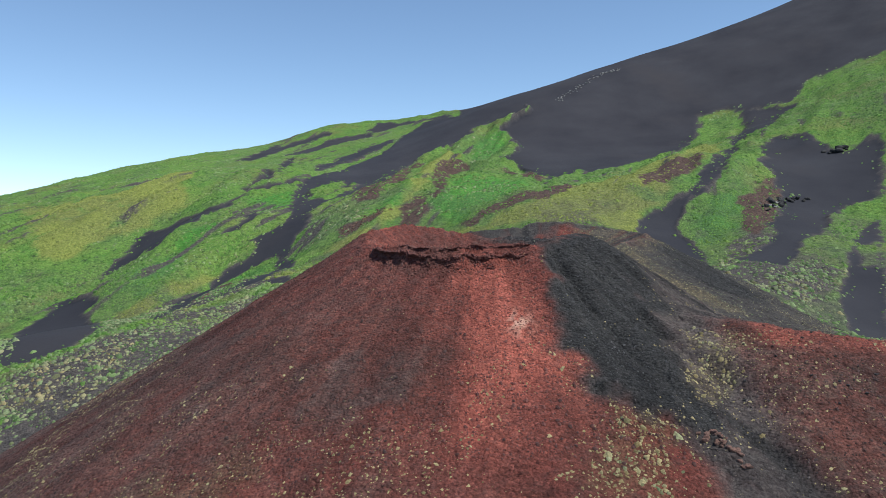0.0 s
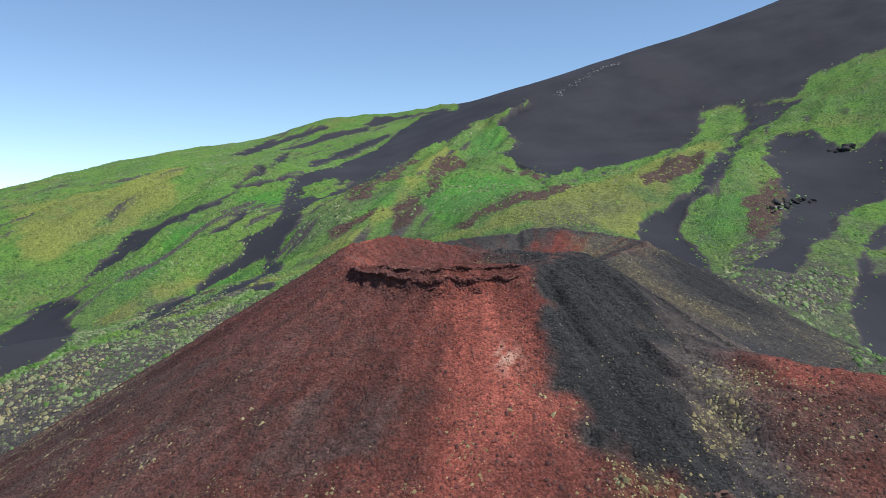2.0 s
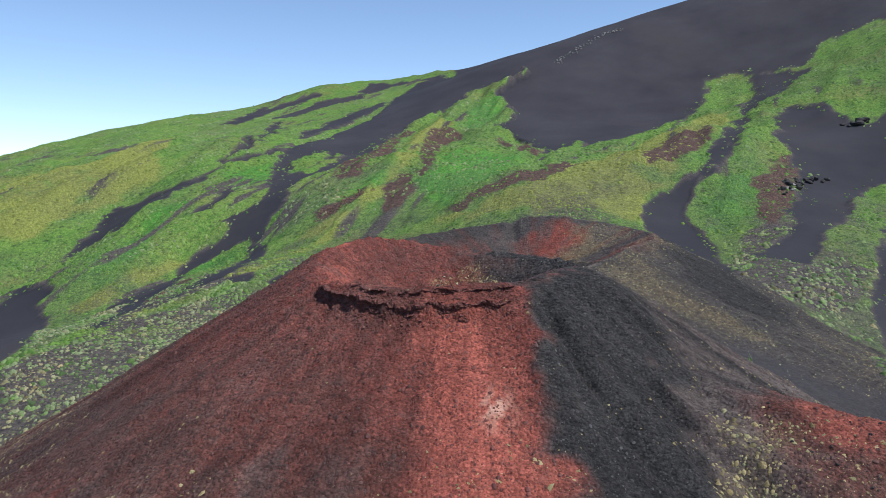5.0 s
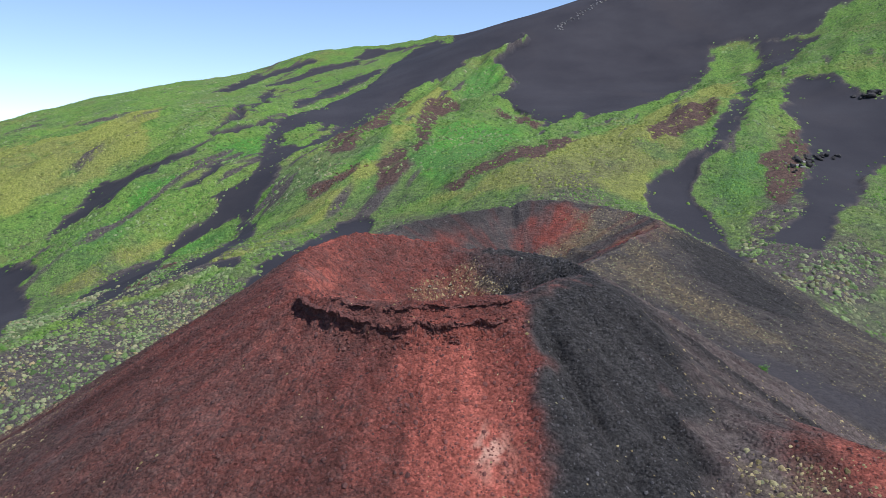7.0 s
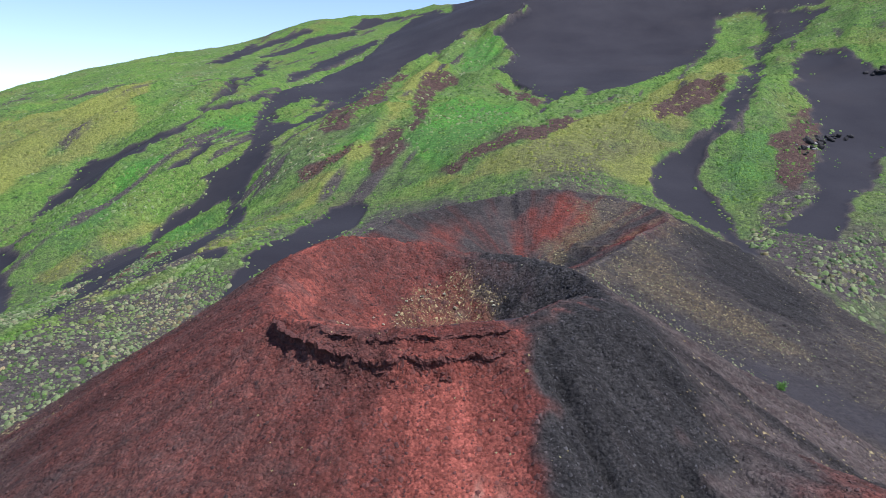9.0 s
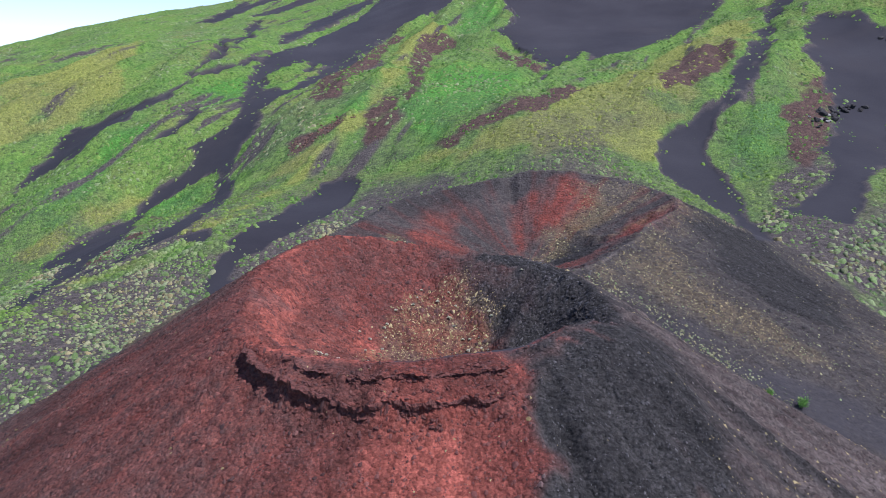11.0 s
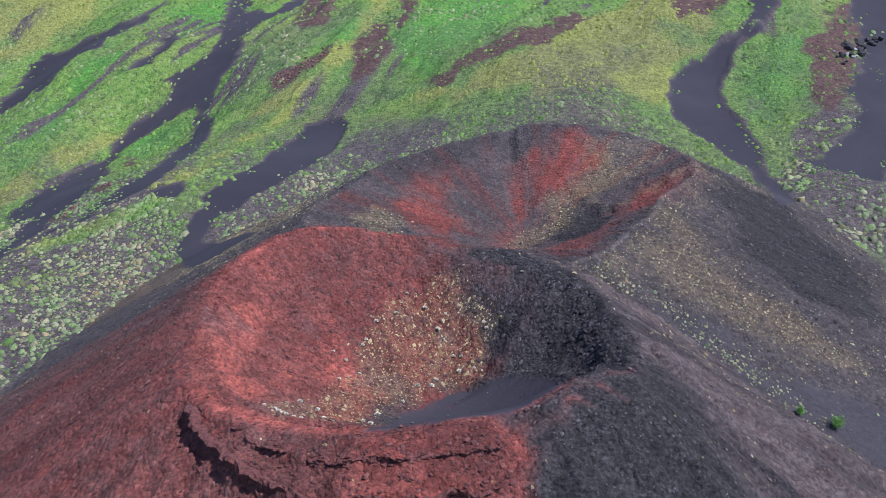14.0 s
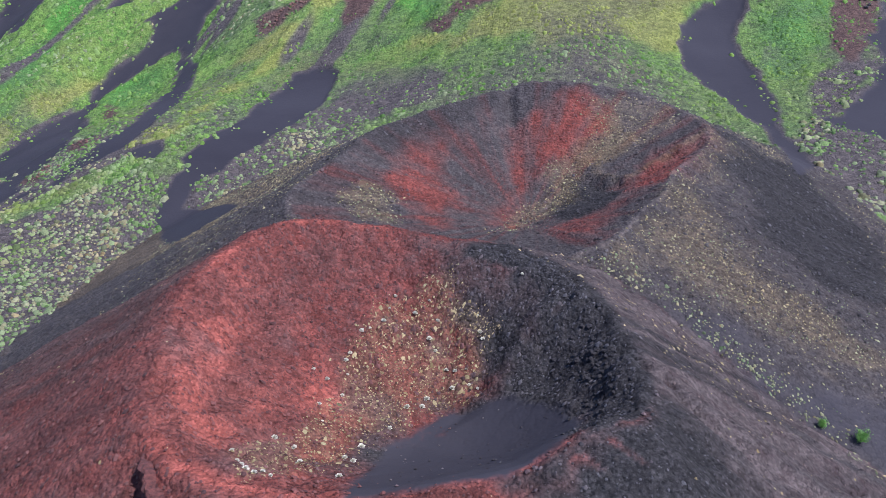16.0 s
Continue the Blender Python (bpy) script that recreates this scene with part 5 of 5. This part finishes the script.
scatter("loose_scoria", stones, x, y, size, chance.uniform(0.8, 1.4, len(x)), -0.08, SCORIA, {k: grid_value(mm[k], x, y) for k in ("red", "maroon", "black", "grey", "bright")}, "loose dark scoria stones on the far cone", "stones", False)

# ---- rocks, boulders and shrubs that can be told apart ----
def rock_mesh(name, seed, material, flat=0.7):
    """An angular boulder about one metre across."""
    bm = bmesh.new()
    bmesh.ops.create_icosphere(bm, subdivisions=2, radius=0.5)
    for v in bm.verts:
        p = v.co * 2
        v.co *= 1 + 0.45 * noise.noise(p * 1.1 + Vector((seed * 7.3, 0, 0))) + 0.2 * noise.noise(p * 2.7 + Vector((0, seed * 3.1, 0)))
        v.co.z *= flat
    me = bpy.data.meshes.new(name)
    bm.to_mesh(me)
    bm.free()
    me.materials.append(material)
    return me


def place(x, y):
    return float(ground_at(np.array([x]), np.array([y]))[0])


DARK_FORMS = [rock_mesh("boulder", s, DARK_ROCK) for s in range(4)]
RED_FORMS = [rock_mesh("boulder", s + 10, RED_ROCK) for s in range(4)]
WHITE_FORMS = [rock_mesh("rock", s + 20, WHITE_ROCK, 0.6) for s in range(3)]
BROWN_FORMS = [rock_mesh("rock", s + 30, BROWN_ROCK, 0.8) for s in range(3)]


def boulders(forms, count, cx, cy, sx, sy, low, high, label, group):
    for i in range(count):
        x, y = random.gauss(cx, sx), random.gauss(cy, sy)
        size = random.uniform(low, high)
        ob = new("boulder", random.choice(forms))
        ob.matrix_basis = pose(x, y, place(x, y) + 0.12 * size, random.uniform(-20, 20), random.uniform(-20, 20), random.uniform(0, 360)) @ Matrix.Diagonal((size, size * random.uniform(0.7, 1.1), size, 1))
        tagged(ob, label, "boulder", group)


boulders(DARK_FORMS, 85, 38.0, -36, 2.3, 7.5, 0.4, 1.0, "rough black lava boulder on the crater wall", "black boulders in the crater")
boulders(DARK_FORMS, 45, 76, -112, 13, 8, 0.3, 0.8, "dark lava boulder on the reddish spur", "boulders on the spur")
boulders(RED_FORMS, 30, -8, -25, 9, 12, 0.3, 0.7, "red scoria boulder on the crater wall", "red boulders in the crater")
boulders(RED_FORMS, 26, 0, -77, 12, 3, 0.3, 0.65, "red scoria boulder fallen below the ledge", "boulders below the ledge")


def outcrop(spots, forms, low, high, label, sink=0.15):
    """A group of rocks that break through the ground together."""
    cx, cy = sum(p[0] for p in spots) / len(spots), sum(p[1] for p in spots) / len(spots)
    root = tagged(new("rock_outcrop"), label, "rock outcrop")
    root.location = (cx, cy, place(cx, cy))
    for x, y in spots:
        size = random.uniform(low, high)
        ob = new("rock", random.choice(forms))
        ob.parent = root
        ob.matrix_basis = pose(x - cx, y - cy, place(x, y) - root.location.z + sink * size, random.uniform(-25, 25), random.uniform(-25, 25), random.uniform(0, 360)) @ Matrix.Diagonal((size * 1.2, size * 0.8, size, 1))


def strewn(line, count, spread):
    out = []
    for i in range(count):
        u = random.random() * (len(line) - 1)
        k = min(int(u), len(line) - 2)
        out.append((line[k][0] + (u - k) * (line[k + 1][0] - line[k][0]) + random.gauss(0, spread), line[k][1] + (u - k) * (line[k + 1][1] - line[k][1]) + random.gauss(0, spread)))
    return out


outcrop(strewn([(202, 229), (206, 228), (218, 242), (229, 252), (241, 258)], 26, 2.0), DARK_FORMS, 1.8, 4.6, "black lava outcrop in brown soil")
outcrop(strewn([(205, 232), (210, 232), (217, 237)], 9, 1.6), WHITE_FORMS, 1.4, 3.0, "pale grey rocks of the lava outcrop")
outcrop(strewn([(148, 749), (169, 769), (196, 799), (220, 828), (244, 832)], 90, 3.5), WHITE_FORMS, 0.9, 2.6, "row of pale rocks on the ash ridge")
outcrop(strewn([(305, 359), (310, 353), (319, 352)], 12, 1.6), DARK_FORMS, 2.5, 6.0, "dark lava rocks at the edge of an ash stream")
outcrop(strewn([(46, -130), (49, -134), (52, -140)], 34, 1.1), BROWN_FORMS, 0.35, 1.3, "red-brown rubble mound at the foot of the spur")
outcrop(strewn([(-120, 152), (-119, 162), (-111, 147), (-122, 131), (-122, 138)], 24, 1.6), BROWN_FORMS, 0.4, 1.2, "brown rocks on a grassy bank")
outcrop(strewn([(-66, 253), (-56, 259), (-48, 268), (-40, 274)], 70, 3.0), BROWN_FORMS, 0.5, 1.5, "brown rocks along a bare bank")


# ---- rock ledges under the near crater's lip ----
LEDGE_ROCK = stone_material("ledge_rock", (0.034, 0.012, 0.010), (0.170, 0.054, 0.042))
BLOCKS = [rock_mesh("block", s + 40, LEDGE_ROCK, 0.75) for s in range(5)]
STRATA = [(0.0, -1.1), (0.03, 0.1), (0.12, 0.55), (0.24, 0.35), (0.34, -0.35), (0.46, -0.2), (0.54, 0.35), (0.64, 0.3), (0.74, -0.15), (0.88, 0.1), (1.0, 0.5)]


def ledge_line(a, share):
    """Where a ledge runs at that angle: its distance from the middle, the height of its top and its foot."""
    edge = float(np.interp(a, RING, RING_A[0], period=math.tau))
    ragged = 0.3 * math.sin(9 * a) + 0.15 * math.sin(23 * a + 1) + 0.1 * math.sin(51 * a)
    r = edge + float(by_angle(np.array(a), LEDGE_AT)) * share + ragged
    return r, place(MID_A[0] + (r - 1.3) * math.cos(a), MID_A[1] + (r - 1.3) * math.sin(a)), place(MID_A[0] + (r + 1.6) * math.cos(a), MID_A[1] + (r + 1.6) * math.sin(a))


def ledge(start, end, share, juts, rubble, low, high, label):
    """A broken ledge round part of the cone: a jagged cliff in layers, and loose blocks on it and at its foot."""
    root = tagged(new("rock_ledge"), label, "rock ledge")
    mid_a = radians((start + end) / 2)
    root.location = (MID_A[0] + 36 * math.cos(mid_a), MID_A[1] + 36 * math.sin(mid_a), -6)
    bm = bmesh.new()
    last, n = None, int((end - start) / 0.3)
    for i in range(n + 1):
        a = radians(start + (end - start) * i / n)
        r, top, foot = ledge_line(a, share)
        fade = min(1, i / 12, (n - i) / 40)
        tall = max(top - foot, 0.2) + 0.25
        ring = []
        for k, (down, out) in enumerate(STRATA):
            p = Vector((a * 36, k * 1.7, share * 9))
            jag = 0.5 * noise.noise(p * 0.55) + 0.45 * noise.noise(p * 1.7) + 0.2 * noise.noise(p * 4.1)
            broken = 0.5 + 0.5 * noise.noise(Vector((a * 9, share * 5, 0)))
            lip = juts * (1.0 - 0.55 * smooth(232, 250, math.degrees(a) % 360)) * (0.6 + 0.8 * broken)
            d = r + fade * (lip * out * min(1, tall / 2) + jag * (0.3 if k == 0 else 1.0)) - (1 - fade) * 0.8 - 0.9 * smooth(0.45, 0.2, broken) * (share < 1)
            z = top + 0.16 * fade - 0.3 * (1 - fade) - down * tall + 0.28 * noise.noise(p * 1.1 + Vector((7, 0, 0))) * fade - (0.45 if k in (0, len(STRATA) - 1) else 0)
            ring.append(bm.verts.new(Vector((MID_A[0] + d * math.cos(a), MID_A[1] + d * math.sin(a), z)) - root.location))
        if last:
            for k in range(len(ring) - 1):
                bm.faces.new((last[k], last[k + 1], ring[k + 1], ring[k]))
        last = ring
    me = bpy.data.meshes.new("cliff")
    bm.to_mesh(me)
    bm.free()
    me.materials.append(LEDGE_ROCK)
    new("cliff", me).parent = root
    for i in range(rubble):
        deg = random.uniform(start, end - 4)
        a = radians(deg)
        r, top, foot = ledge_line(a, share)
        r = r + (random.uniform(-1.6, 0.1) if i % 2 else random.uniform(0.8, 2.2))
        x, y = MID_A[0] + r * math.cos(a), MID_A[1] + r * math.sin(a)
        size = random.uniform(low, high)
        ob = new("block", random.choice(BLOCKS))
        ob.parent = root
        ob.matrix_basis = Matrix.Translation(-root.location) @ pose(x, y, place(x, y) + 0.1 * size, random.uniform(-25, 25), random.uniform(-25, 25), random.uniform(0, 360)) @ Matrix.Diagonal((size * random.uniform(1.0, 1.5), size, size * random.uniform(0.6, 1.0), 1))


ledge(211, 291, 1.0, 1.0, 150, 0.3, 0.75, "jutting broken ledge of dark red scoria below the crater lip")
ledge(226, 296, 0.62, 0.6, 120, 0.25, 0.65, "low upper ledge of crumbling red scoria")


# pale flowering tussocks in the crater
def tussock_mesh(name, seed, material):
    bm = bmesh.new()
    rnd = random.Random(seed)
    for _ in range(110):
        a, lean, size = rnd.uniform(0, math.tau), rnd.uniform(0, 1.35), rnd.uniform(0.16, 0.3)
        way = Vector((math.sin(lean) * math.cos(a), math.sin(lean) * math.sin(a), math.cos(lean)))
        side = way.cross(Vector((0, 0, 1)) if lean > 0.2 else Vector((1, 0, 0))).normalized() * size * 0.5
        tip = way * rnd.uniform(0.4, 0.55)
        low = way * 0.18
        bm.faces.new([bm.verts.new(p) for p in (low, tip * 0.75 + side, tip + way * 0.05, tip * 0.75 - side)])
    me = bpy.data.meshes.new(name)
    bm.to_mesh(me)
    bm.free()
    me.materials.append(material)
    return me


PALE_FORMS = [tussock_mesh("flowering_tussock", s, PALE_LEAF) for s in range(3)]
PALE_SPOTS = [(1.5, -25.9), (1.1, -23.8), (1.6, -22.0), (-1.8, -34.1), (-1.1, -37.0), (-3.6, -26.8), (-1.5, -27.6), (1.1, -30.4), (7.5, -12.2), (8.4, -9.4), (11.9, -12.4), (22.4, -15.2), (23.1, -19.2), (22.7, -17.8), (22.0, -26.1), (20.7, -25.0), (18.0, -25.2), (18.5, -22.5), (20.3, -22.5), (17.1, -21.9), (13.9, -27.3), (13.2, -29.4), (30.1, -10.8), (4.4, -16.5), (3.1, -17.3), (6.7, -15.0), (-8.5, -54.9), (-7.2, -57.8), (-6.5, -58.7), (-5.4, -59.2), (-5.0, -57.1), (-3.6, -59.1), (-10.2, -50.9), (-6.5, -43.9), (-3.8, -44.8), (-2.2, -49.4), (3.2, -52.5), (2.9, -43.9), (4.1, -44.7), (4.8, -40.2), (8.5, -34.9), (10.9, -30.0), (14.3, -17.3), (15.3, -19.1), (15.7, -14.0), (14.3, -10.9)]
for x, y in PALE_SPOTS:
    ob = new("flowering_tussock", random.choice(PALE_FORMS))
    size = random.uniform(0.55, 1.15)
    ob.matrix_basis = pose(x, y, place(x, y) - 0.05, 0, 0, random.uniform(0, 360)) @ Matrix.Diagonal((size, size, size * 0.8, 1))
    tagged(ob, "whitish flowering tussock on the crater wall", "tussock", "pale tussocks in the crater")


def shrub(x, y, tall):
    """A small broadleaf shrub: bent stems and a loose crown of single leaves."""
    root = tagged(new("shrub"), "small bright green shrub standing in dark ash", "shrub", "shrubs by the ash track")
    root.location = (x, y, place(x, y))
    rnd = random.Random(int(x))
    stems, crown = bmesh.new(), bmesh.new()
    for s in range(7):
        a, lean = rnd.uniform(0, math.tau), rnd.uniform(0.1, 0.6)
        top = Vector((math.cos(a) * lean, math.sin(a) * lean, 1)) * tall * rnd.uniform(0.6, 0.85)
        ring = []
        for h in range(4):
            p = top * h / 3 + Vector((rnd.uniform(-1, 1), rnd.uniform(-1, 1), 0)) * 0.05 * h
            r = 0.05 * (1 - 0.28 * h)
            ring.append([stems.verts.new(p + Vector((math.cos(q) * r, math.sin(q) * r, 0))) for q in (0, 2.1, 4.2)])
        for lo, hi in zip(ring, ring[1:]):
            for q in range(3):
                stems.faces.new((lo[q], lo[(q + 1) % 3], hi[(q + 1) % 3], hi[q]))
        for _ in range(130):
            c = top * rnd.uniform(0.45, 1.12) + Vector((rnd.gauss(0, 1), rnd.gauss(0, 1), rnd.gauss(0, 0.8))) * tall * 0.13
            u = Vector((rnd.gauss(0, 1), rnd.gauss(0, 1), rnd.gauss(0, 0.6))).normalized() * tall * 0.05
            v = u.cross(Vector((rnd.gauss(0, 1), rnd.gauss(0, 1), rnd.gauss(0, 1)))).normalized() * tall * 0.03
            crown.faces.new([crown.verts.new(p) for p in (c - u, c + v, c + u, c - v)])
    for name, bm, material in (("stems", stems, BARK), ("crown", crown, GREEN_LEAF)):
        me = bpy.data.meshes.new(name)
        bm.to_mesh(me)
        bm.free()
        me.materials.append(material)
        new(name, me).parent = root


shrub(89.0, -20.4, 2.6)
shrub(82.7, -18.8, 1.9)
